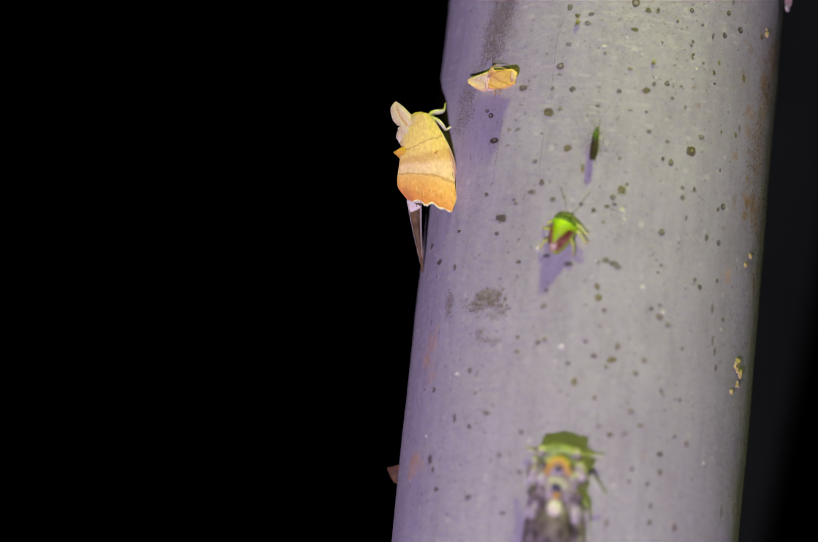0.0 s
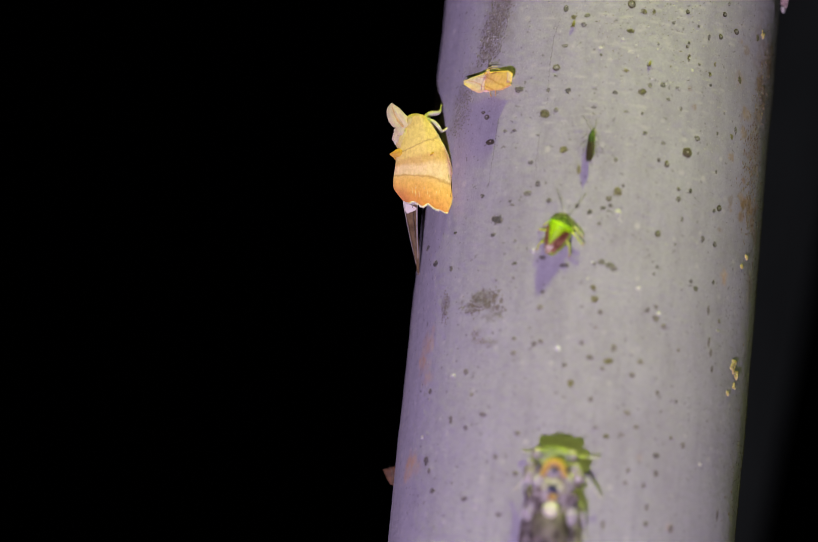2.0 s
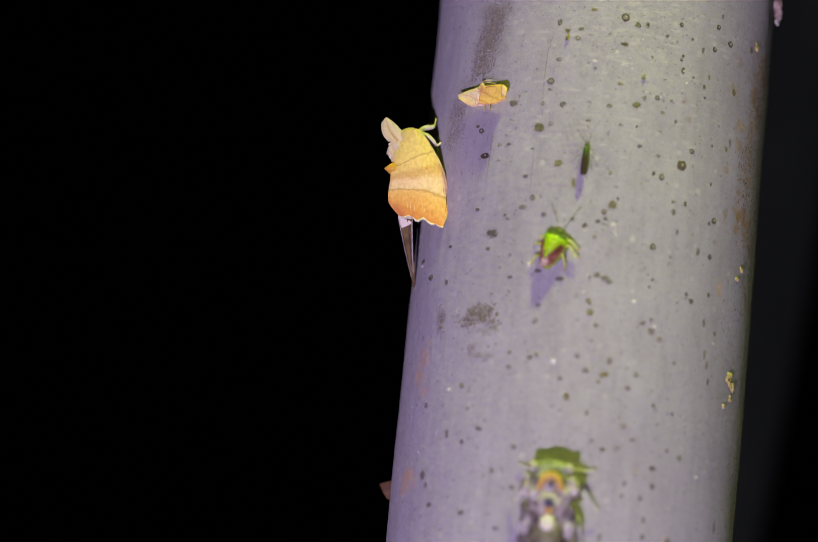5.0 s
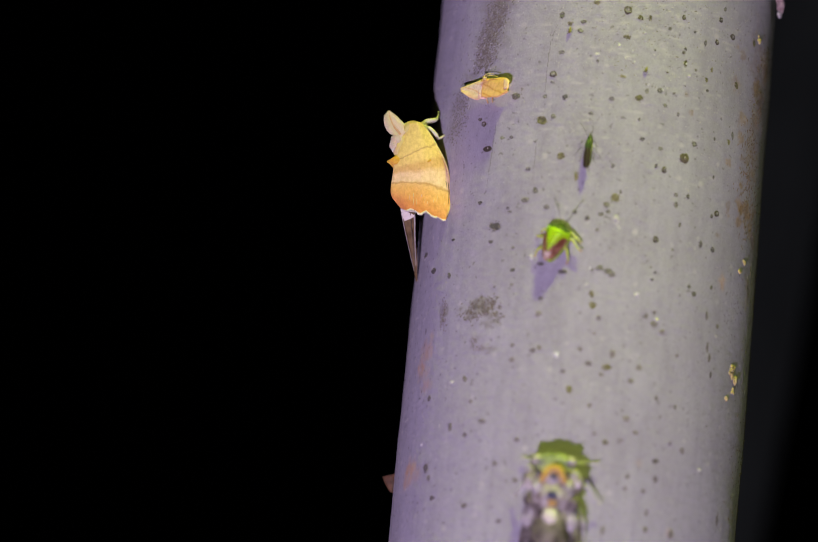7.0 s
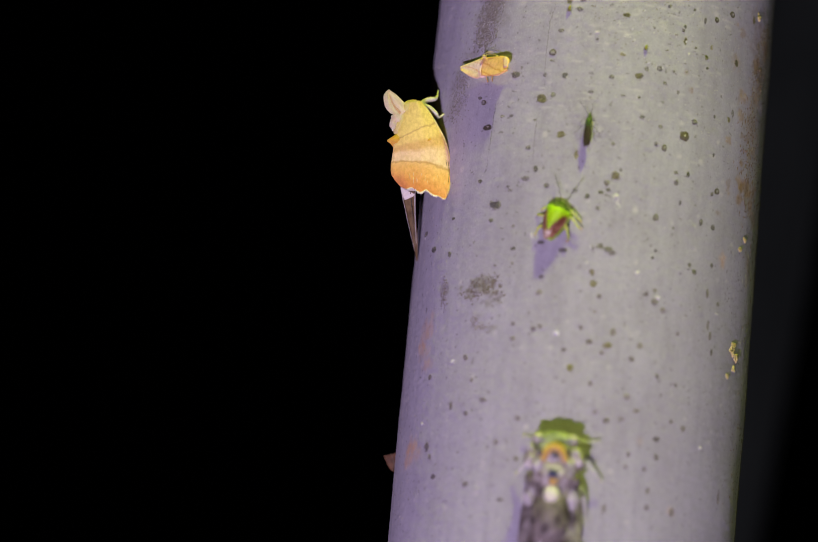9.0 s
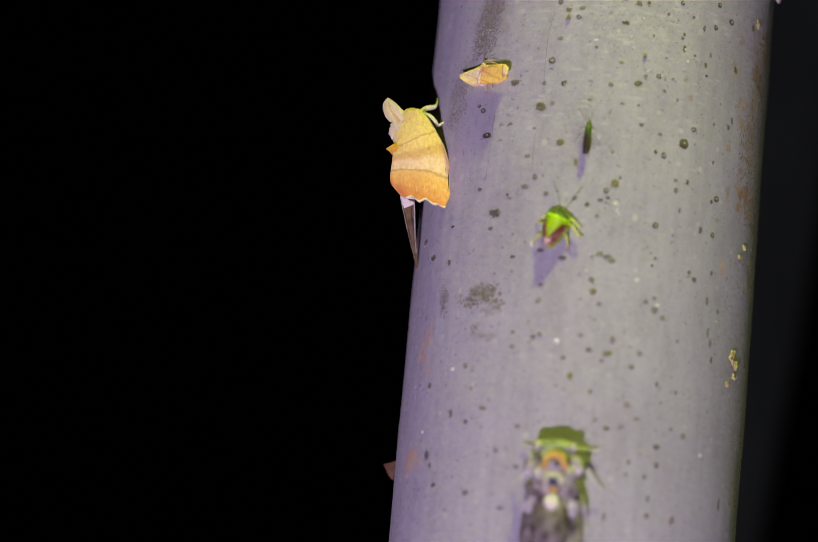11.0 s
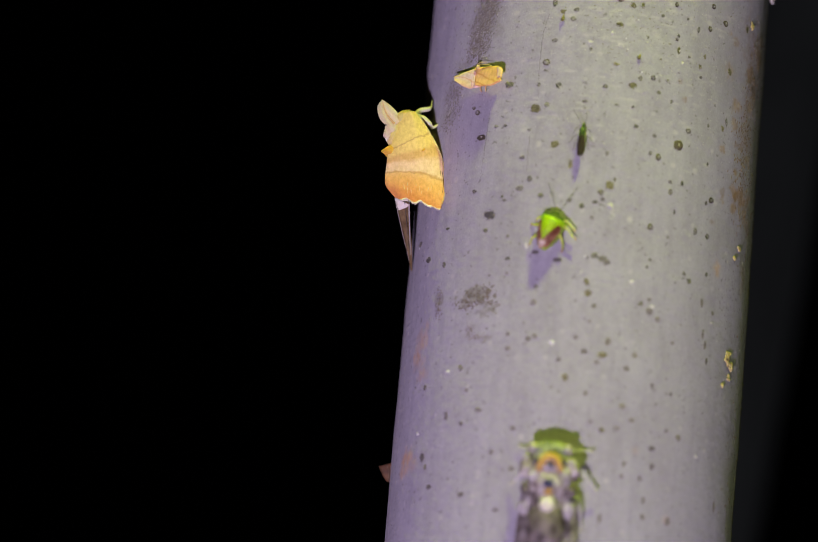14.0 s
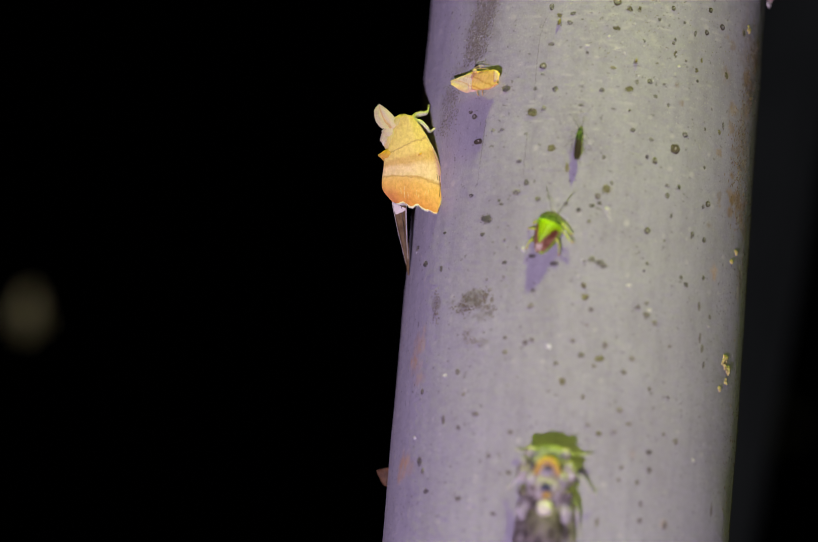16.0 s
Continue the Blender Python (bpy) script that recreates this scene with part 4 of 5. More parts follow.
    left2 = [(-2.6, 6.6), (-0.9, 4.2), (0.7, 1.4), (1.9, -1.6), (2.8, -5.2), (2.9, -8.2), (2.4, -11.2)]
    right2 = [(-1.6, 6.9), (0.0, 4.9), (1.5, 2.0), (2.9, -1.0), (3.85, -4.2), (4.15, -7.4), (3.6, -10.4)]
    part("hindwing", plate(bmesh.new(), left2, right2, lambda s, v: -1.3 + 1.0 * v - 0.4 * s, 0.14, 8, 40), FUR, moth)
    left3 = [(-6.5, -9.4), (-5.9, -11.7), (-5.1, -14.1), (-4.1, -17.8), (-3.4, -20.9)]
    right3 = [(-3.7, -10.0), (-3.5, -12.0), (-3.4, -14.0), (-3.15, -17.6), (-3.2, -20.7)]
    far = part("far_wing", plate(bmesh.new(), left3, right3, lambda s, v: -3.4 + 0.5 * s - 10.0 * v, 0.10, 10, 30), SMOKY, moth, "narrow smoky brown wing hanging behind")
    for x0, x1 in ((-6.45, -3.4), (-4.6, -3.33), (-3.75, -3.25)):
        part("vein", tube(bmesh.new(), smooth_path([(x0, -9.8, -3.15), ((x0 + x1) / 2 - 0.1, -15.1, -8.0), (x1, -20.3, -13.0)], 12), [r * (1.9 if x0 > -4 else 1.0) for r in (0.09, 0.09, 0.08, 0.07, 0.07, 0.06, 0.05, 0.05, 0.04, 0.04, 0.03, 0.03)], 5), RING_BROWN if -6 < x0 < -4 else SCALE, far)
    bm = plate(bmesh.new(), [(-6.6, -9.2), (-6.35, -10.2), (-5.8, -11.2)], [(-3.4, -9.6), (-3.9, -10.6), (-5.4, -11.1)], lambda s, v: -3.0 - 1.4 * v, 0.12, 6, 8)
    part("wing_spot", bm, CREAM, far, "white patch at the wing's base")
    part("abdomen", ball(bmesh.new(), (-1.6, -2.0, -2.9), (2.0, 7.0, 1.5), (0, 0, 8), 0.2), FUR, moth)
    bm = ball(bmesh.new(), (-4.0, 6.0, -0.3), (2.5, 2.0, 1.25), (0, 0, -4), 0.2)
    for _ in range(260):
        a, c = random.uniform(0, 6.28), random.uniform(-0.4, 0.9)
        d = Vector((math.cos(a) * math.cos(c), math.sin(a) * math.cos(c), math.sin(c)))
        p = Vector((-4.0 + d.x * 2.45, 6.0 + d.y * 1.95, -0.3 + d.z * 1.2))
        tube(bm, [p, p + d * 0.08 + Vector((0.02, 0.14, -0.02))], [0.07, 0.015], 4)
    part("thorax", bm, FUR, moth, "fuzzy yellow thorax")
    part("collar", ball(bmesh.new(), (-6.5, 3.2, -0.5), (1.4, 2.7, 1.1), (0, 0, -18), 0.15), FUR, moth, "furry yellow collar")
    bm = ball(bmesh.new(), (-7.2, 4.2, 0.0), (1.3, 1.15, 0.8), (0, 0, 25), 0.1)
    ball(bm, (-7.95, 3.1, -0.05), (0.8, 1.15, 0.7), (0, 0, -14), 0.1)
    for _ in range(230):
        low = random.random() < 0.45
        c, r = (Vector((-7.95, 3.1, -0.05)), Vector((0.8, 1.1, 0.7))) if low else (Vector((-7.2, 4.2, 0.0)), Vector((1.25, 1.1, 0.8)))
        a, f = random.uniform(0, 6.28), math.sqrt(random.random())
        p = c + Vector((math.cos(a) * f * r.x, math.sin(a) * f * r.y, r.z * math.sqrt(max(0.0, 1 - f * f))))
        tube(bm, [p, p + Vector((-0.05 + 0.06 * math.cos(a), -0.12 + 0.06 * math.sin(a), -0.03)), p + Vector((-0.08 + 0.12 * math.cos(a), -0.24 + 0.12 * math.sin(a), -0.1))], [0.09, 0.06, 0.015], 5)
    part("head", bm, PINK, moth, "pinkish white furry face")
    part("palp", tube(bmesh.new(), [(-8.0, 2.4, 0.1), (-8.2, 1.9, 0.15), (-8.15, 1.45, 0.1)], [0.3, 0.26, 0.1], 7), CREAM, moth, "white palp")
    # pale costa, then dark olive tubes painting the shade in the wing's slits
    for s, v0, v1, r, mat in ((0.985, 0.05, 0.97, 0.2, FUR), (0.945, 0.60, 0.84, 0.09, DARK_OLIVE), (0.91, 0.58, 0.66, 0.06, DARK_OLIVE)):
        ls, rs2 = smooth_path([(*q, 0) for q in left], 101), smooth_path([(*q, 0) for q in right], 101)
        pts = []
        for k in range(24):
            v = v0 + (v1 - v0) * k / 23
            q = ls[int(v * 100)].lerp(rs2[int(v * 100)], s)
            pts.append((q.x, q.y, arch(s, v) + 0.05))
        part("costa" if s > 0.95 else "wing_fold", tube(bmesh.new(), pts, [r * (0.35 + 0.65 * math.sin(math.pi * (k + 1) / 25)) for k in range(24)], 6), mat, moth)
    shaft = smooth_path([(-8.95, 9.75, 0.35), (-8.6, 8.2, 0.45), (-7.85, 6.5, 0.5), (-6.4, 4.7, 0.5)], 90)
    rims = (smooth_path([(-9.05, 10.0, 0.2), (-9.9, 8.9, 0.25), (-9.95, 7.5, 0.3), (-9.45, 6.0, 0.3), (-8.5, 4.9, 0.3)], 90),
            smooth_path([(-8.8, 9.95, 0.2), (-7.5, 9.0, 0.2), (-6.5, 8.0, 0.2), (-5.6, 7.0, 0.25), (-5.0, 6.0, 0.3)], 90))
    bm = bmesh.new()
    for rim in rims:
        for k in range(90):
            tip = shaft[k].lerp(rim[k], random.uniform(0.86, 1.05)) + Vector((0, 0.05, random.uniform(-0.06, 0.06)))
            tube(bm, [shaft[k], shaft[k].lerp(tip, 0.55) + Vector((0, 0.06, 0.12)), tip], [0.11, 0.09, 0.03], 4)
    plate(bm, [p[:2] for p in rims[0][::11]], [p[:2] for p in rims[1][::11]], lambda s, v: 0.34 + 0.14 * math.sin(math.pi * s), 0.08, 14, 30)
    plume = part("antenna", bm, PLUME, moth, "broad feathery pale orange antenna")
    part("shaft", tube(bmesh.new(), [p + Vector((0, 0, 0.1)) for p in shaft[::6]], [0.07 + 0.012 * k for k in range(15)], 7), SHAFT, plume, "orange-yellow shaft")
    bm = bmesh.new()
    tube(bm, [(-6.8, -0.5, -0.6), (-7.8, -0.55, -0.2), (-8.6, -0.55, 0.1), (-9.3, -0.52, 0.2)], [1.6, 1.25, 0.6, 0.08], 14)
    for _ in range(160):
        f = random.random()
        p = Vector((-7.8 - 1.2 * f, -0.57 + random.uniform(-0.85, 0.85) * (1 - 0.85 * f), 0.6 - 0.4 * f))
        tube(bm, [p, p + Vector((-0.35, -0.05, 0))], [0.07, 0.015], 4)
    part("tuft", bm, ORANGE, moth, "orange tuft on the back")
    for pts, rr in (([(-2.4, 7.2, -0.8), (-1.2, 8.35, -1.4), (0.3, 8.9, -2.2), (0.95, 9.8, -3.2), (1.2, 11.6, -4.6)], [0.5, 0.58, 0.46, 0.22, 0.15]),
                    ([(-2.0, 6.9, -0.6), (-0.6, 6.3, -0.5), (0.6, 5.3, -0.8), (1.2, 4.75, -1.3), (2.5, 5.8, -2.0), (3.4, 6.7, -2.6)], [0.5, 0.62, 0.52, 0.28, 0.2, 0.15]),
                    ([(-1.4, 5.2, -1.6), (0.2, 4.0, -2.0), (0.9, 3.2, -3.6), (1.4, 3.0, -5.6)], [0.5, 0.55, 0.3, 0.15])):
        q = smooth_path(pts, 18)
        rs = [float(np.interp(k / 17 * (len(rr) - 1), range(len(rr)), rr)) for k in range(18)]
        bm = tube(bmesh.new(), q, rs, 8)
        for _ in range(60):
            k = random.randrange(1, 11)
            a = random.uniform(0, 6.28)
            d = Vector((math.cos(a), math.sin(a), random.uniform(-0.3, 0.8))).normalized()
            p = q[k] + d * rs[k] * 0.8
            tube(bm, [p, p + d * 0.15 + (q[k + 1] - q[k]).normalized() * 0.3], [0.06, 0.012], 4)
        part("leg", bm, CREAM, moth, "cream furry leg")


def small_moth():
    moth = thing("moth", on_bark(-42.2, 29.9, 0.75, -9, 0), "small tan moth with outspread wings on the bark", "moth")
    lw = plate(bmesh.new(), [(-1.21, 1.63), (-2.42, 1.16), (-3.65, 0.75), (-4.83, 0.33), (-7.0, -0.49)], [(0.3, -2.61), (-0.94, -2.97), (-2.04, -2.79), (-3.44, -2.41), (-5.9, -1.37)], lambda s, v: 0.3 - 0.1 * v + 0.75 * s + 0.05 * math.sin(9 * s), 0.04, 18, 24)
    rw = plate(bmesh.new(), [(-1.6, 1.58), (0.28, 1.72), (2.36, 1.91), (5.04, 2.11), (6.59, 1.39)], [(0.35, -2.31), (1.89, -2.4), (3.42, -2.27), (5.34, -1.93), (7.15, -0.81)], lambda s, v: 0.4 + 0.3 * v + 0.8 * s + 0.06 * math.sin(8 * s), 0.04, 18, 24)
    part("wing", lw, SMALL_PALE, moth, "wing with thin brown lines, lamp tint painted as pale cream")
    part("wing", rw, SMALL_WING, moth)
    part("hindwing", plate(bmesh.new(), [(0.2, -0.6), (-1.5, -1.0), (-3.2, -1.0), (-5.4, -0.7)], [(0.3, -2.1), (-0.94, -2.3), (-2.04, -2.15), (-5.2, -1.0)], lambda s, v: 0.5 - 1.1 * s, 0.04, 10, 16), SMALL_PALE, moth, "hindwing sloping down to the bark, painted pale like the left wing")
    part("hindwing", plate(bmesh.new(), [(0.3, -0.6), (2.0, -0.6), (4.0, -0.5), (5.4, 0.1)], [(0.35, -1.8), (1.89, -1.8), (3.42, -1.6), (5.6, -0.5)], lambda s, v: 0.6 - 1.2 * s, 0.04, 10, 16), SMALL_WING, moth, "tan hindwing sloping down to the bark")
    part("wing_tip", plate(bmesh.new(), [(4.8, 2.0), (5.6, 1.95), (6.5, 1.3)], [(6.0, -0.4), (6.4, -0.4), (7.0, -0.2)], lambda s, v: 0.80 + 0.06 * v + 0.5 * s, 0.04, 8, 8), SMALL_PALE, moth, "pale yellow wing tip")
    for x0, x1 in ((-1.1, -0.5), (-0.75, -0.15)):
        part("wing_fold", tube(bmesh.new(), smooth_path([(x0, 1.2, 0.55), ((x0 + x1) / 2 - 0.1, -0.6, 0.9), (x1, -2.6, 1.0)], 10), [0.06, 0.09, 0.11, 0.12, 0.12, 0.12, 0.11, 0.1, 0.08, 0.05], 6), SMALL_PALE, moth, "pale fold by the wing's root")
    part("abdomen", tube(bmesh.new(), smooth_path([(0.1, 1.2, 0.3), (0.2, 0, 0.4), (0.4, -1.4, 0.4), (0.55, -2.2, 0.2)], 12), [0.15, 0.25, 0.32, 0.34, 0.34, 0.32, 0.3, 0.28, 0.25, 0.2, 0.15, 0.1], 8), ORANGE, moth)
    part("head", ball(bmesh.new(), (-0.3, 1.7, 0.8), (0.5, 0.4, 0.45), (0, 0, 0), 0.08), FUR, moth)
    for pts in ([(-0.4, 1.7, 1.0), (0.4, 2.2, 0.9), (1.9, 2.3, 0.75), (3.3, 2.05, 0.75)], [(-0.5, 1.9, 1.0), (0.1, 2.45, 1.0), (0.9, 2.7, 0.9), (1.8, 2.75, 0.7)]):
        part("antenna", tube(bmesh.new(), smooth_path(pts, 14), 0.07, 5), FUR, moth)
    for pts in ([(0.7, -1.9, 0.0), (0.9, -2.6, 0.1), (0.8, -3.1, -0.6)], [(2.2, -1.9, 0.0), (2.3, -2.5, 0.1), (1.9, -2.9, -0.6)]):
        part("leg", tube(bmesh.new(), smooth_path(pts, 8), 0.1, 5), SHAFT, moth)


GREEN = surface("bright_green_shell", (0.36, 0.66, 0.006), (0.50, 0.78, 0.015), 900, 0.35, 0.25, gloss=0.4)
DEEP_GREEN = surface("deep_green_shell", (0.045, 0.085, 0.008), (0.09, 0.14, 0.015), 900, 0.5, 0.3)
LIME = surface("lime_rim", (0.34, 0.54, 0.03), (0.50, 0.66, 0.07), 900, 0.4, 0.2)
MAROON = surface("reddish_brown_wing_case", (0.17, 0.05, 0.015), (0.46, 0.22, 0.12), 700, 0.4, 0.5, hard=0.12)
MEMBRANE = surface("whitish_membrane", (0.44, 0.22, 0.12), (0.86, 0.78, 0.55), 900, 0.4, 0.3, hard=0.12)
LEGGREEN = surface("yellow_green_leg", (0.54, 0.64, 0.07), (0.72, 0.74, 0.16), 900, 0.45, 0.2)
FOOT = surface("pinkish_brown_foot", (0.46, 0.26, 0.10), (0.62, 0.42, 0.22), 1200, 0.6, 0.2)
DARK_HAIR = surface("dark_antenna", (0.06, 0.06, 0.035), (0.12, 0.12, 0.06), 1200, 0.6, 0.2)


def shield_bug():
    bug = thing("shield_bug", on_bark(-12.4, -2.0, 0.4, -20, -5) @ Matrix.Scale(0.93, 4), "bright green shield bug with reddish brown wing cases", "insect")
    wy, ww = (-4.9, -4.2, -2.8, -0.8, 1.0, 1.8, 2.5, 3.0, 3.4), (0.6, 1.3, 2.2, 3.0, 3.3, 3.45, 3.15, 2.6, 1.7)
    zy, zz = (-4.9, -3.0, -1.0, 0.6, 1.4, 2.0, 2.6, 3.0, 3.3), (1.7, 2.35, 2.85, 3.05, 3.05, 2.9, 2.35, 1.6, 0.9)
    width = lambda y: 0.86 * float(np.interp(y, wy, ww))
    height = lambda y: 1.02 * float(np.interp(y, zy, zz))
    part("abdomen", shell(bmesh.new(), -4.7, 2.4, lambda y: -0.98, lambda y: 0.98, width, lambda y: height(y) - 0.35, 0, 1.7, 22, 20), LIME, bug, "lime green body rim")
    part("pronotum", shell(bmesh.new(), 0.9, 2.25, lambda y: -0.96, lambda y: 0.96, width, height, 0.10, 0.6, 12, 22), GREEN, bug)
    part("collar", shell(bmesh.new(), 2.1, 3.15, lambda y: -0.99, lambda y: 0.99, width, height, 0.14, 0.6, 12, 22), DEEP_GREEN, bug, "dark green front of the back shield")
    part("scutellum", shell(bmesh.new(), 1.1, -2.9, lambda y: -0.07 - 0.66 * ((y + 2.9) / 4.0) ** 0.8, lambda y: 0.07 + 0.66 * ((y + 2.9) / 4.0) ** 0.8, width, height, 0.16, 0.4, 18, 12), GREEN, bug)
    for sx in (-1, 1):
        inner = lambda y: sx * (0.05 + 0.66 * max(0.0, (y + 2.9) / 4.0) ** 0.8)
        part("wing_case", shell(bmesh.new(), 0.9, -4.2, inner, lambda y: sx * 0.93, width, height, 0.08, 0.3, 18, 10), MAROON, bug)
    part("membrane", shell(bmesh.new(), -2.9, -4.9, lambda y: -0.6, lambda y: 0.6, width, height, 0.14, 0.3, 12, 12), MEMBRANE, bug, "pinkish white wing membrane")
    part("head", ball(bmesh.new(), (0, 3.1, 0.8), (1.2, 0.7, 0.6)), DEEP_GREEN, bug)
    for sx in (-1, 1):
        part("eye", ball(bmesh.new(), (1.0 * sx, 3.05, 0.9), (0.2, 0.2, 0.2), rings=8), DARK_HAIR, bug)
        tip = [(-1.0, 4.8, 0.8), (-1.9, 6.0, 0.9), (-3.4, 7.6, 0.7), (-4.6, 8.9, 0.4)] if sx < 0 else [(0.8, 5.0, 0.8), (1.15, 6.6, 0.9), (1.45, 8.2, 0.7), (1.85, 10.2, 0.4)]
        part("antenna", tube(bmesh.new(), smooth_path([(0.4 * sx, 3.5, 0.9)] + tip, 14), [0.07, 0.07, 0.06, 0.06, 0.055, 0.055, 0.05, 0.05, 0.06, 0.06, 0.06, 0.05, 0.045, 0.04], 6), DARK_HAIR, bug)
    limbs = ([(2.0, 2.7, 0.8), (3.3, 2.4, 0.45), (4.4, 1.9, 0.1), (5.3, 1.5, -0.2)], [(2.2, 1.6, 0.8), (3.7, 1.2, 0.45), (5.0, 0.3, 0.1), (6.1, 0.0, -0.3)], [(2.0, 0.0, 0.8), (3.2, -1.2, 0.45), (4.1, -2.6, 0.1), (4.3, -3.7, -0.3)],
             [(-2.0, 2.0, 0.8), (-3.0, 1.6, 0.1), (-3.6, 1.0, 0.2), (-3.8, 0.6, -0.3)], [(-2.2, -0.2, 0.8), (-3.2, -0.4, 0.45), (-3.9, -0.5, 0.0), (-4.5, -0.6, -0.3)], [(-1.8, -2.4, 0.45), (-2.5, -3.2, 0.8), (-2.8, -4.2, 0.2), (-2.9, -4.9, -0.3)])
    for pts in limbs:
        leg = part("leg", tube(bmesh.new(), smooth_path(pts[:3] + [tuple((2 * Vector(pts[3]) + Vector(pts[2])) / 3)], 12), [0.27, 0.28, 0.27, 0.25, 0.23, 0.2, 0.18, 0.17, 0.16, 0.15, 0.14, 0.12], 7), LEGGREEN, bug, "yellow-green leg")
        part("foot", tube(bmesh.new(), smooth_path([tuple(Vector(pts[2]).lerp(Vector(pts[3]), 0.5)), pts[3]], 5), [0.17, 0.2, 0.22, 0.2, 0.1], 6), FOOT, leg, "pinkish brown foot")


FLY_BODY = surface("dark_green_body", (0.03, 0.065, 0.012), (0.085, 0.13, 0.03), 1500, 0.45, 0.3)
FLY_WING = surface("dark_folded_wing", (0.03, 0.02, 0.010), (0.075, 0.055, 0.026), 1500, 0.4, 0.3, (1, 0.2, 1), 0.4)


def green_fly():
    fly = thing("green_fly", on_bark(-4.9, 16.0, 0.0, 0) @ Matrix.Scale(0.87, 4), "slender dark green fly with folded wings on the bark", "insect")
    rr = [0.3, 0.5, 0.65, 0.72, 0.74, 0.72, 0.64, 0.62, 0.58, 0.54, 0.48, 0.38]
    part("body", tube(bmesh.new(), smooth_path([(0.1, 3.3, 1.0), (0.05, 1.8, 1.2), (0, -0.5, 1.3), (-0.05, -3.4, 1.5)], 12), rr, 10), FLY_BODY, fly)
    part("head", ball(bmesh.new(), (0.12, 3.5, 1.0), (0.42, 0.42, 0.4), rings=8), FLY_BODY, fly)
    for sx in (-1, 1):
        part("wing", plate(bmesh.new(), [(0.05 * sx, 1.2), (0.05 * sx, 0), (0.05 * sx, -2.4), (0.12 * sx, -3.7)], [(0.55 * sx, 1.0), (0.78 * sx, 0), (0.8 * sx, -2.4), (0.5 * sx, -3.75)], lambda s, v: 2.0 + 0.1 * v - 0.55 * s * s, 0.06, 8, 16), FLY_WING, fly)
        part("antenna", tube(bmesh.new(), smooth_path([(0.12 + 0.15 * sx, 3.8, 1.0), (-0.1 + 0.9 * sx, 5.2, 1.3), (-0.9 + 1.5 * sx, 6.6 + 0.5 * (sx < 0), 1.2)], 12), 0.045, 5), DARK_HAIR, fly)
        for y0, x1, y1 in ((2.4, 1.7, 2.4), (1.2, 2.4, 0.2), (0.4, 1.5, -1.4)):
            part("leg", tube(bmesh.new(), smooth_path([(0.3 * sx, y0, 0.9), (1.4 * sx, (y0 + y1) / 2 + 0.5, 1.1), (x1 * sx, y1, 0.05), ((x1 + 0.5) * sx, y1 - 0.5, 0.02)], 12), 0.045, 5), DARK_HAIR, fly)


HEADGREEN = surface("yellow_green_head", (0.18, 0.21, 0.10), (0.42, 0.45, 0.26), 480, 0.6, 0.4, hard=0.14)
ASH = surface("mottled_ash_shell", (0.22, 0.18, 0.13), (0.70, 0.66, 0.52), 480, 0.6, 0.5, hard=0.14)
PALE_ASH = surface("pale_ash_patch", (0.26, 0.23, 0.19), (0.70, 0.66, 0.58), 430, 0.7, 0.5, hard=0.16)
DARK_ASH = surface("dark_brown_patch", (0.07, 0.055, 0.04), (0.30, 0.26, 0.20), 480, 0.6, 0.5, hard=0.16)
GREY_SPOT = surface("grey_spot", (0.16, 0.17, 0.15), (0.36, 0.36, 0.30), 700, 0.6, 0.3)

OCHRE = surface("ochre_marking", (0.58, 0.34, 0.06), (0.70, 0.46, 0.12), 700, 0.6, 0.3)
INK = surface("blue_black_marking", (0.03, 0.03, 0.06), (0.07, 0.07, 0.13), 700, 0.35, 0.2, gloss=0.6)
WAX = surface("white_wax", (0.82, 0.80, 0.50), (0.90, 0.88, 0.60), 900, 0.8, 0.3)
CICADA_WING = surface("mottled_grey_brown_wing", (0.12, 0.095, 0.07), (0.50, 0.45, 0.37), 330, 0.6, 0.5, (1, 1.3, 1), 0.2, hard=0.13)


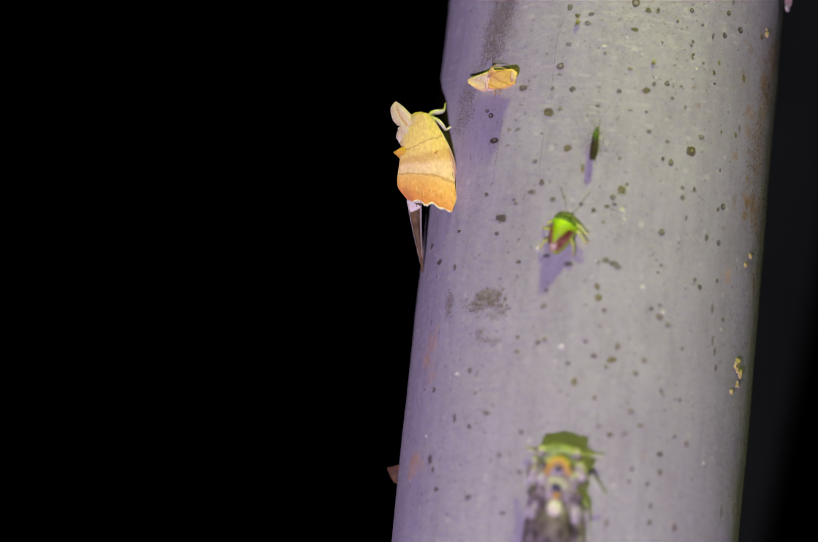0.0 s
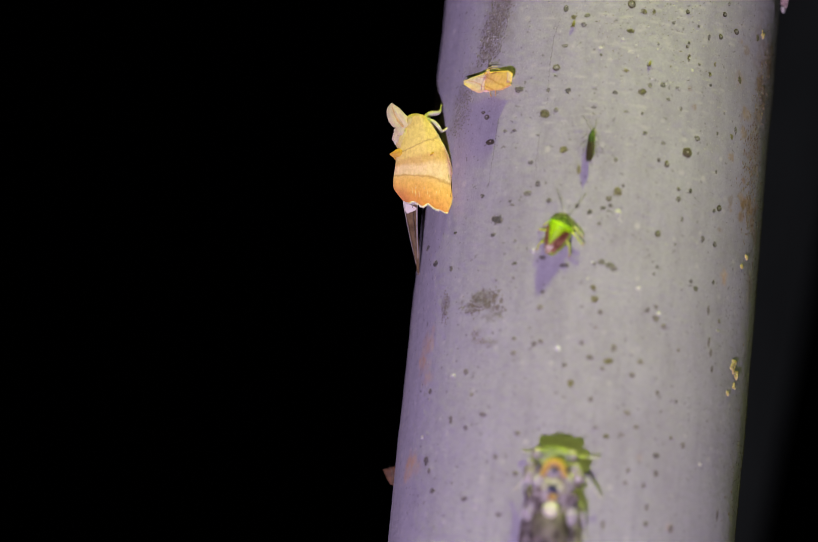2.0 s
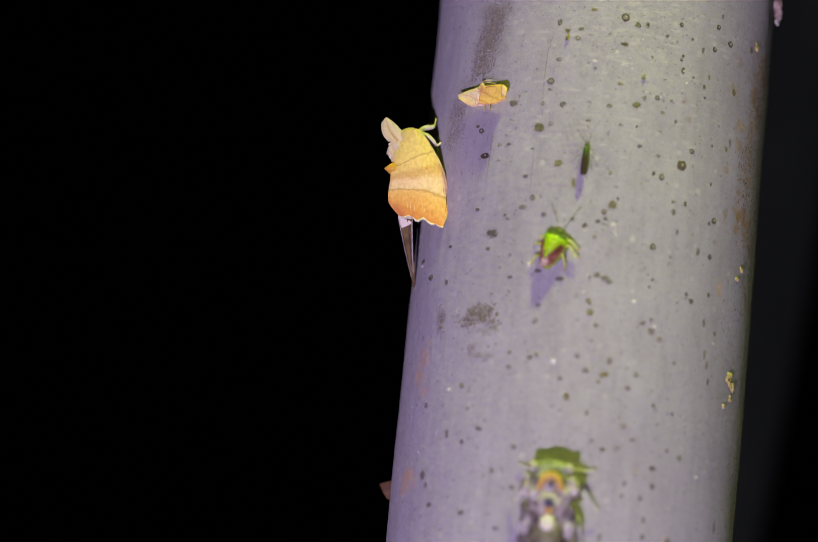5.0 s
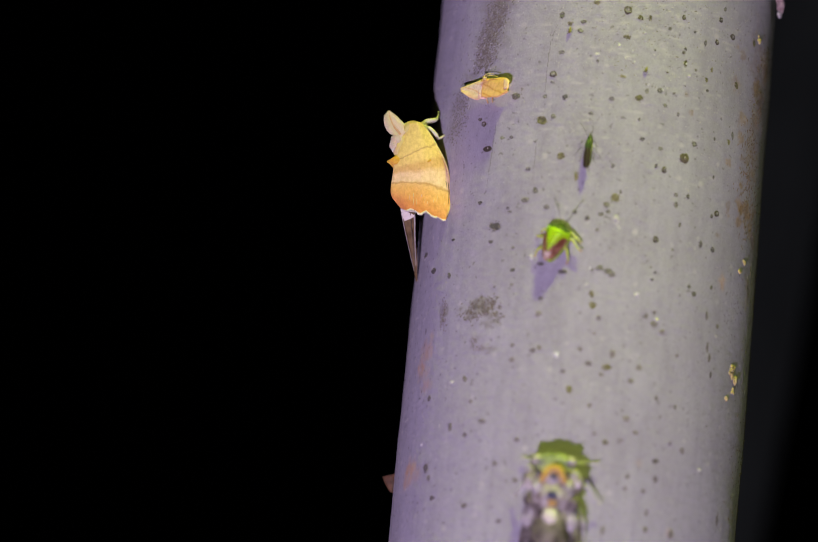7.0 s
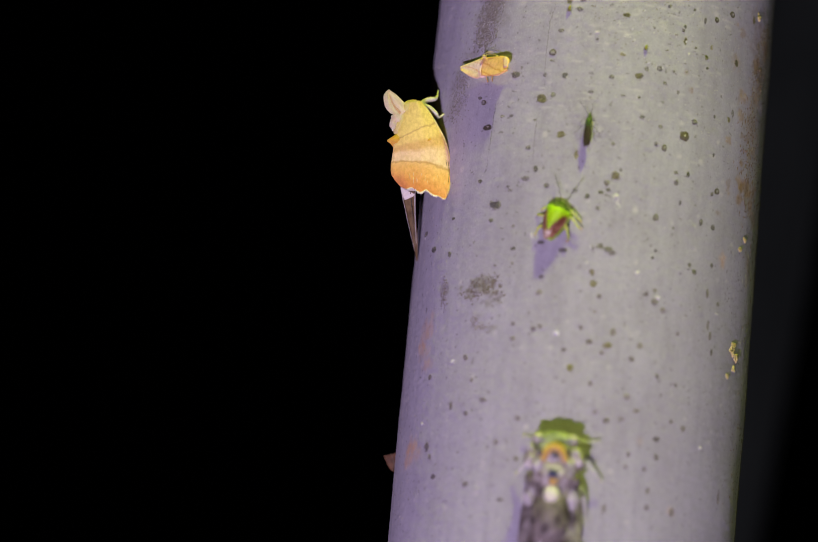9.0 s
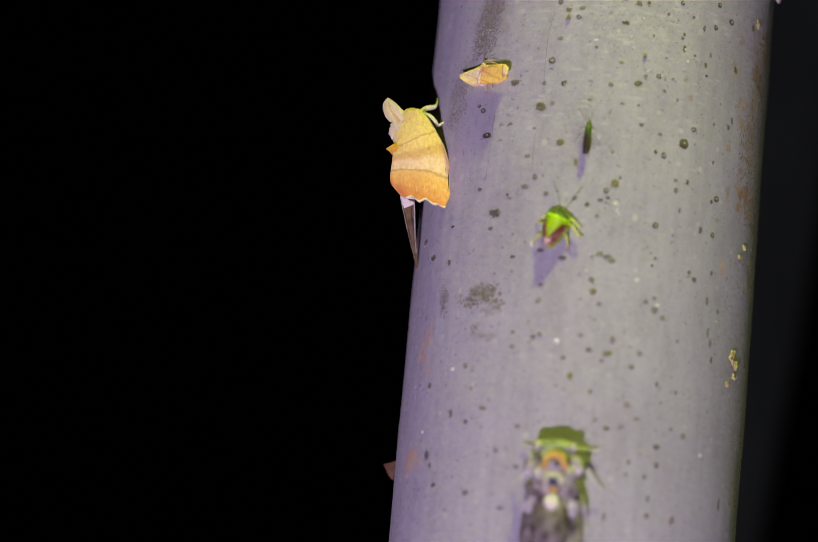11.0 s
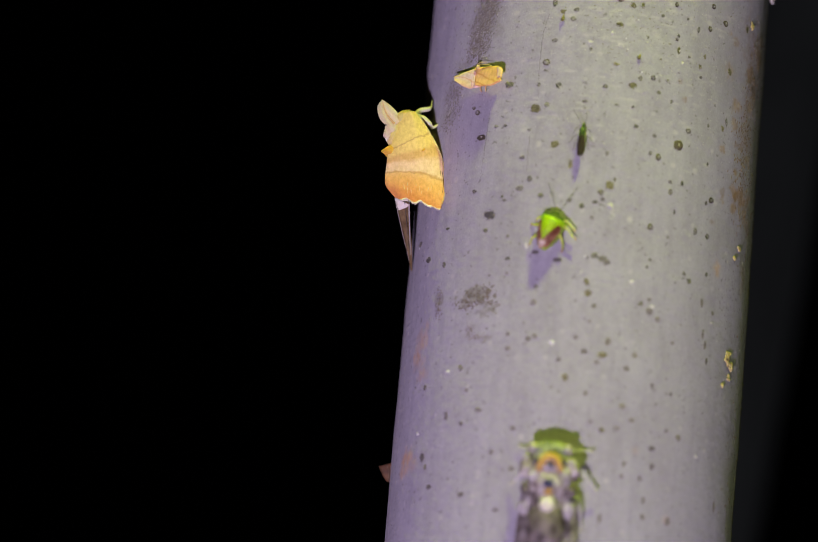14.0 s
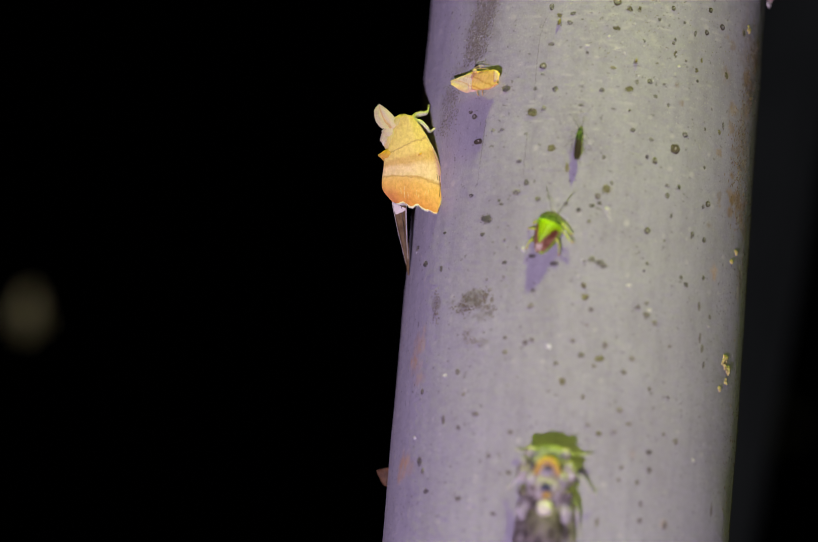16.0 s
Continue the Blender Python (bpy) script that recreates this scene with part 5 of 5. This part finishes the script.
def cicada():
    c = thing("cicada", on_bark(-6.8, -50.2, 0.0, 0), "mottled grey cicada with a green head clinging to the trunk", "cicada")
    part("head", ball(bmesh.new(), (0.5, 3.2, 4.7), (3.7, 2.9, 1.7), (-8, 0, 0), 0.35, 14), HEADGREEN, c, "yellow-green blunt head")
    for sx in (-1, 1):
        part("eye", ball(bmesh.new(), (0.4 + 3.3 * sx, 4.2, 4.5), (1.1, 1.2, 1.2), rings=10), ASH, c, "grey bulging eye")
        part("face_mark", ball(bmesh.new(), (0.6 + 2.6 * sx, 3.9, 5.8), (0.55, 0.5, 0.35), rings=8), GREY_SPOT, c, "grey spot")
        part("shoulder", ball(bmesh.new(), (0.5 + 4.3 * sx, 0.6, 4.2), (1.3, 2.2, 1.8), (0, 15 * sx, 12 * sx), 0.5), ASH, c)
        part("shoulder_patch", ball(bmesh.new(), (0.4 + 4.3 * sx, 1.9, 5.2), (0.9, 0.9, 0.7), lumps=0.3, rings=10), PALE_ASH, c, "pale shoulder patch")
    part("pronotum", ball(bmesh.new(), (0.6, 0.9, 4.7), (4.0, 3.4, 2.3), (0, 0, 0), 0.3, 16), ASH, c)
    for pts in ([(-1.35, -0.4, 6.8), (-1.1, 0.7, 7.1), (-0.3, 2.0, 7.0), (0.75, 2.45, 6.9), (1.8, 2.1, 7.0), (2.6, 0.8, 7.1), (2.95, -0.3, 6.8)],):
        part("pronotum_marking", tube(bmesh.new(), smooth_path(pts, 24), [0.5 + 0.35 * math.sin(math.pi * k / 23) for k in range(24)], 8), OCHRE, c, "ochre arch on the back")
    part("pronotum_marking", ball(bmesh.new(), (0.75, 0.6, 7.0), (1.0, 1.2, 0.45), rings=8), PALE_ASH, c, "pale grey field inside the arch")
    part("marking", ball(bmesh.new(), (0.85, 0.7, 7.4), (0.6, 0.55, 0.4), rings=8), INK, c)
    for sx in (-1, 1):
        part("marking", ball(bmesh.new(), (0.6 + 2.6 * sx, 1.5, 6.4), (0.5, 0.8, 0.4), (0, 20 * sx, 0), rings=8), INK, c)
        part("collar_patch", ball(bmesh.new(), (0.7 + 3.0 * sx, -1.2, 6.2), (1.2, 1.5, 0.7), (0, 25 * sx, 0), 0.4, 10), PALE_ASH, c, "pale grey patch")
        part("side_patch", ball(bmesh.new(), (0.6 + 4.2 * sx, -3.6, 5.0), (1.2, 1.3, 1.0), (0, 30 * sx, 0), 0.5, 10), DARK_ASH, c, "dark brown patch")
        part("side_patch", ball(bmesh.new(), (0.5 + 4.2 * sx, -6.8, 4.5), (1.3, 2.2, 0.9), (0, 30 * sx, 0), 0.6, 10), PALE_ASH, c, "pale grey patch")
    part("mesonotum", ball(bmesh.new(), (0.7, -2.4, 4.7), (4.0, 3.2, 2.8), (0, 0, 0), 0.3, 16), ASH, c)
    part("marking", ball(bmesh.new(), (0.8, -2.7, 7.3), (1.1, 0.9, 0.6), rings=8), INK, c)
    part("marking", ball(bmesh.new(), (0.9, -4.2, 7.0), (0.9, 0.7, 0.6), rings=8), OCHRE, c)
    part("wax_spot", ball(bmesh.new(), (0.7, -6.5, 6.6), (1.5, 1.75, 0.8), rings=10), WAX, c, "white waxy oval")
    part("abdomen", ball(bmesh.new(), (0.6, -10.5, 4.2), (3.8, 6.3, 3.0), (0, 0, 0), 0.3, 14), DARK_ASH, c, "dark brown abdomen")
    for sx in (-1, 1):
        inn = [(0.6 + 2.4 * sx, -2.2), (0.6 + 2.0 * sx, -6), (0.6 + 1.2 * sx, -12), (0.6 + 0.6 * sx, -18), (0.6 + 0.7 * sx, -25), (0.6 + 1.4 * sx, -29)]
        out = [(0.6 + 4.4 * sx, -1.2), (0.6 + 5.4 * sx, -4.4), (0.6 + 5.9 * sx, -10), (0.6 + 6.1 * sx, -18), (0.6 + 5.0 * sx, -25), (0.6 + 2.2 * sx, -29.4)]
        wing = part("forewing", plate(bmesh.new(), inn, out, lambda s, v: 6.4 - 1.6 * v - (6.0 - 1.4 * v) * s ** 1.6 + 0.12 * math.sin(26 * v + 5 * s), 0.14, 14, 36), CICADA_WING, c, "mottled grey-brown wing")
        for f in (0.35, 0.97):
            pts = [(a[0] + (b[0] - a[0]) * f, a[1] + (b[1] - a[1]) * f, 6.46 - 1.6 * v - (6.0 - 1.4 * v) * f ** 1.6) for a, b, v in zip(inn, out, (0, 0.2, 0.4, 0.6, 0.8, 1.0))]
            part("vein", tube(bmesh.new(), smooth_path(pts, 18), 0.11, 5), DARK_ASH, wing)
        near = 1.0 if sx > 0 else 0.72
        for pts in ([(3.0 * sx, 3.6, 2.8), (4.8 * sx, 4.4, 2.2), (6.6 * sx, 4.8, 0.6), (8.3 * sx, 5.0, 0.1)],
                    [(4.6 * sx, 1.8, 2.8), (5.9 * sx, 0.8, 2.6), (7.8 * sx, -1.1, 1.4), (9.4 * sx, -2.5, 0.1)],
                    [(3.6 * sx, -3.0, 2.0), (6.2 * sx, -5.0, 2.0), (7.0 * sx, -9.0, 0.4), (7.2 * sx, -10.6, 0.1)]):
            pts = [(x * (near if k else 1.0), y, z) for k, (x, y, z) in enumerate(pts)]
            part("leg", tube(bmesh.new(), smooth_path(pts, 14), [0.45, 0.45, 0.42, 0.4, 0.38, 0.36, 0.34, 0.3, 0.26, 0.22, 0.18, 0.16, 0.16, 0.14], 7), PALE, c, "pale leg")
            part("foot", ball(bmesh.new(), pts[-1][:2] + (0.2,), (0.4, 0.25, 0.2), rings=6), SCALE, c)


def scraps():
    """A brown scrap and a lilac-grey flake caught on the trunk's flanks, and two tiny bugs."""
    brown = surface("dry_brown_leaf", (0.07, 0.032, 0.012), (0.17, 0.085, 0.035), 500, 0.7, 0.4)
    m = Matrix.Translation((-0.04077, 0.004, 1.25628)) @ Matrix.Rotation(radians(101.9), 4, "X")
    s = thing("leaf_scrap", m, "small dry brown leaf scrap stuck to the trunk", "leaf")
    part("blade", plate(bmesh.new(), [(-1.3, 1.3), (-0.9, 0.3), (-0.3, -1.0), (0.3, -1.9)], [(2.2, 2.2), (2.4, 0.9), (2.2, -0.6), (0.9, -2.1)], lambda a, v: 0.4 * a + 0.2 * math.sin(v * 5), 0.12, 8, 12), brown, s)
    part("midrib", tube(bmesh.new(), [(0.2, 1.8, 0.35), (0.8, 0.0, 0.4), (0.7, -1.9, 0.3)], [0.1, 0.09, 0.06], 5), RING_BROWN, s)
    lilac = surface("lilac_grey_flake", (0.34, 0.23, 0.19), (0.60, 0.46, 0.38), 900, 0.8, 0.8, hard=0.1)
    m = Matrix.Translation((0.0408, -0.012, 1.3527)) @ Matrix.Rotation(radians(101.9), 4, "X")
    s = thing("bark_flake", m, "curled lilac-grey bark flake peeling from the trunk", "bark")
    flake = ball(bmesh.new(), (-0.5, 1.4, 0.0), (0.75, 2.3, 0.5), (0, 0, 6), 0.5, 14)
    ball(flake, (-0.2, 2.6, 0.2), (0.6, 1.2, 0.5), (0, 0, -10), 0.4, 10)
    part("flake", flake, lilac, s)
    part("flake_tip", ball(bmesh.new(), (-0.55, -0.7, 0.1), (0.5, 0.8, 0.4), (0, 0, 8), 0.35, 10), SCALE, s, "cream tip of the flake")
    olive = surface("dull_yellow_olive", (0.22, 0.20, 0.05), (0.48, 0.42, 0.12), 1800, 0.6, 0.4, hard=0.1)
    for u, h, k in ((-14.2, 41.0, 0.75), (11.6, 34.3, 0.6)):
        tiny = thing("tiny_bug", on_bark(u, h, 0.0, -8), "tiny yellow-green bug on the bark", "insect", "tiny bugs on the bark")
        part("body", ball(bmesh.new(), (0, 0, 0.55 * k), (0.42 * k, 0.7 * k, 0.5 * k), rings=8), olive, tiny)
        part("head", ball(bmesh.new(), (0, 0.85 * k, 0.5 * k), (0.25 * k, 0.25 * k, 0.22 * k), rings=6), olive, tiny)
        for sx in (-1, 1):
            for y in (0.4, -0.1, -0.5):
                part("leg", tube(bmesh.new(), [(0.2 * sx, y * k, 0.4 * k), (0.5 * sx * k, y * k * 1.2, 0.4 * k), (0.7 * sx * k, y * k * 1.5, -0.02)], 0.035, 4), DARK_HAIR, tiny)


def flier(label, length, body, wing):
    """A small insect on the wing."""
    f = thing("flying_insect", Matrix(), label, "insect", "insects flying past")
    k = length / 10
    part("body", tube(bmesh.new(), smooth_path([(-5 * k, 0, 0), (-1 * k, 0, 0.6 * k), (3 * k, 0, 0.3 * k), (5 * k, 0, 0)], 10), [0.4 * k, 0.8 * k, 1.1 * k, 1.2 * k, 1.1 * k, 0.9 * k, 1.0 * k, 1.1 * k, 0.9 * k, 0.4 * k], 8), body, f)
    for sx in (-1, 1):
        part("wing", plate(bmesh.new(), [(2.4 * k, 0.5 * k * sx), (3.0 * k, 4 * k * sx), (1.6 * k, 8 * k * sx)], [(-2.2 * k, 0.5 * k * sx), (-3.0 * k, 4 * k * sx), (-0.6 * k, 8 * k * sx)], lambda s, v: (0.8 + 3.0 * v) * k, 0.15, 8, 10), wing, f)
    return f


def slim_flier(label, mat):
    """A slender insect on the wing: a thin body with two pairs of short wings held out flat."""
    f = thing("flying_insect", Matrix(), label, "insect", "insects flying past")
    part("body", tube(bmesh.new(), smooth_path([(-2.6, 0, 0.30), (-1.2, 0, 0.2), (0.2, 0, 0), (1.4, 0, -0.25), (2.4, 0, -0.35)], 10), [0.25, 0.5, 0.55, 0.4, 0.3, 0.3, 0.35, 0.5, 0.5, 0.25], 8), mat, f)
    part("head", ball(bmesh.new(), (2.5, 0, -0.38), (0.45, 0.45, 0.42), rings=8), mat, f)
    for sx in (-1, 1):
        for x, z, r in ((-1.6, 0.35, 1.15), (1.4, -0.25, 0.85)):
            part("wing", plate(bmesh.new(), [(x + 0.4 * r, 0.2 * sx), (x + 1.0 * r, 2.0 * sx), (x + 0.5 * r, 3.6 * r * sx)], [(x - 0.4 * r, 0.2 * sx), (x - 1.0 * r, 2.0 * sx), (x - 0.5 * r, 3.6 * r * sx)], lambda s, v: z + 0.9 * r * v * sx, 0.1, 6, 8), mat, f)
    return f


big_moth()
small_moth()
shield_bug()
green_fly()
cicada()
scraps()
GREY_WING = surface("greyish_wing", (0.10, 0.12, 0.05), (0.16, 0.185, 0.08), 500, 0.6, 0.3)
STREAKER = slim_flier("slender grey insect flying past behind the trunk", GREY_WING)
FLIER = surface("pale_olive_scales", (0.74, 0.74, 0.16), (0.86, 0.86, 0.26), 400, 0.7, 0.3)
HIGH = flier("pale olive moth flying past behind the trunk", 20, FLIER, FLIER)
DULL = surface("dull_olive_scales", (0.36, 0.38, 0.12), (0.46, 0.48, 0.17), 400, 0.7, 0.3)
LOW = flier("dull olive moth flying down beside the trunk", 12, DULL, DULL)
DIM = flier("dim olive insect flying down behind the trunk", 10, ALGAE, OLIVE)


def motions():
    walk(STREAKER, [
        (0.0, pose(-0.2399, 0.0417, 1.4053, 14, 8, 0)), (7.1, pose(-0.1506, 0.0487, 1.3725, 14, 8, 0)), (7.3, pose(-0.1257, 0.0508, 1.3632, 14, 8, 0)), (7.4, pose(-0.1144, 0.0515, 1.3604, 14, 8, 0)), (7.5, pose(-0.1043, 0.0519, 1.3579, 14, 8, 0)), (7.6, pose(-0.0887, 0.0526, 1.3549, 14, 8, 0)), (7.7, pose(-0.0780, 0.0530, 1.3527, 14, 8, 0)), (7.8, pose(-0.0605, 0.0537, 1.3496, 14, 8, 0)), (7.9, pose(-0.0486, 0.0540, 1.3480, 14, 8, 0)), (8.0, pose(-0.0359, 0.0541, 1.3475, 14, 8, 0)), (8.2, pose(-0.0108, 0.0542, 1.3470, 14, 8, 0)), (16.0, pose(0.0058, 0.0539, 1.3484, 14, 8, 0))])
    walk(HIGH, [
        (0.0, pose(0.0475, 0.9086, 1.5779, 60, 0, 20)), (14.0, pose(0.0297, 0.9043, 1.5976, 60, 0, 20)), (14.2, pose(-0.0063, 0.9009, 1.6142, 60, 0, 20)), (14.3, pose(-0.0230, 0.8997, 1.6198, 60, 0, 20)), (14.4, pose(-0.0368, 0.8988, 1.6245, 60, 0, 20)), (14.5, pose(-0.0504, 0.8978, 1.6293, 60, 0, 20)), (14.6, pose(-0.0753, 0.8960, 1.6385, 60, 0, 20)), (14.7, pose(-0.0908, 0.8941, 1.6476, 60, 0, 20)), (14.9, pose(-0.1321, 0.8896, 1.6703, 60, 0, 20)), (16.0, pose(-0.4141, 0.8689, 1.7727, 60, 0, 20))])
    walk(LOW, [
        (0.0, pose(-0.1578, 0.4394, 1.7195, 70, 0, 0)), (15.2, pose(-0.1591, 0.4740, 1.5561, 70, 0, 0)), (15.5, pose(-0.1683, 0.4855, 1.5032, 70, 0, 0)), (15.6, pose(-0.1697, 0.4897, 1.4802, 70, 0, 0)), (15.7, pose(-0.1718, 0.4933, 1.4627, 70, 0, 0)), (15.8, pose(-0.1757, 0.4998, 1.4313, 70, 0, 0)), (15.9, pose(-0.1771, 0.5046, 1.4087, 70, 0, 0)), (16.0, pose(-0.1805, 0.5091, 1.3871, 70, 0, 0))])
    walk(DIM, [
        (0.0, pose(0.1623, 0.8813, 1.9568, 60, 0, 0)), (15.6, pose(0.1871, 0.9273, 1.7292, 60, 0, 0)), (15.7, pose(0.1835, 0.9437, 1.6506, 60, 0, 0)), (15.8, pose(0.1782, 0.9599, 1.5727, 60, 0, 0)), (15.9, pose(0.1717, 0.9762, 1.4950, 60, 0, 0)), (16.0, pose(0.1723, 0.9928, 1.4153, 60, 0, 0))])


motions()
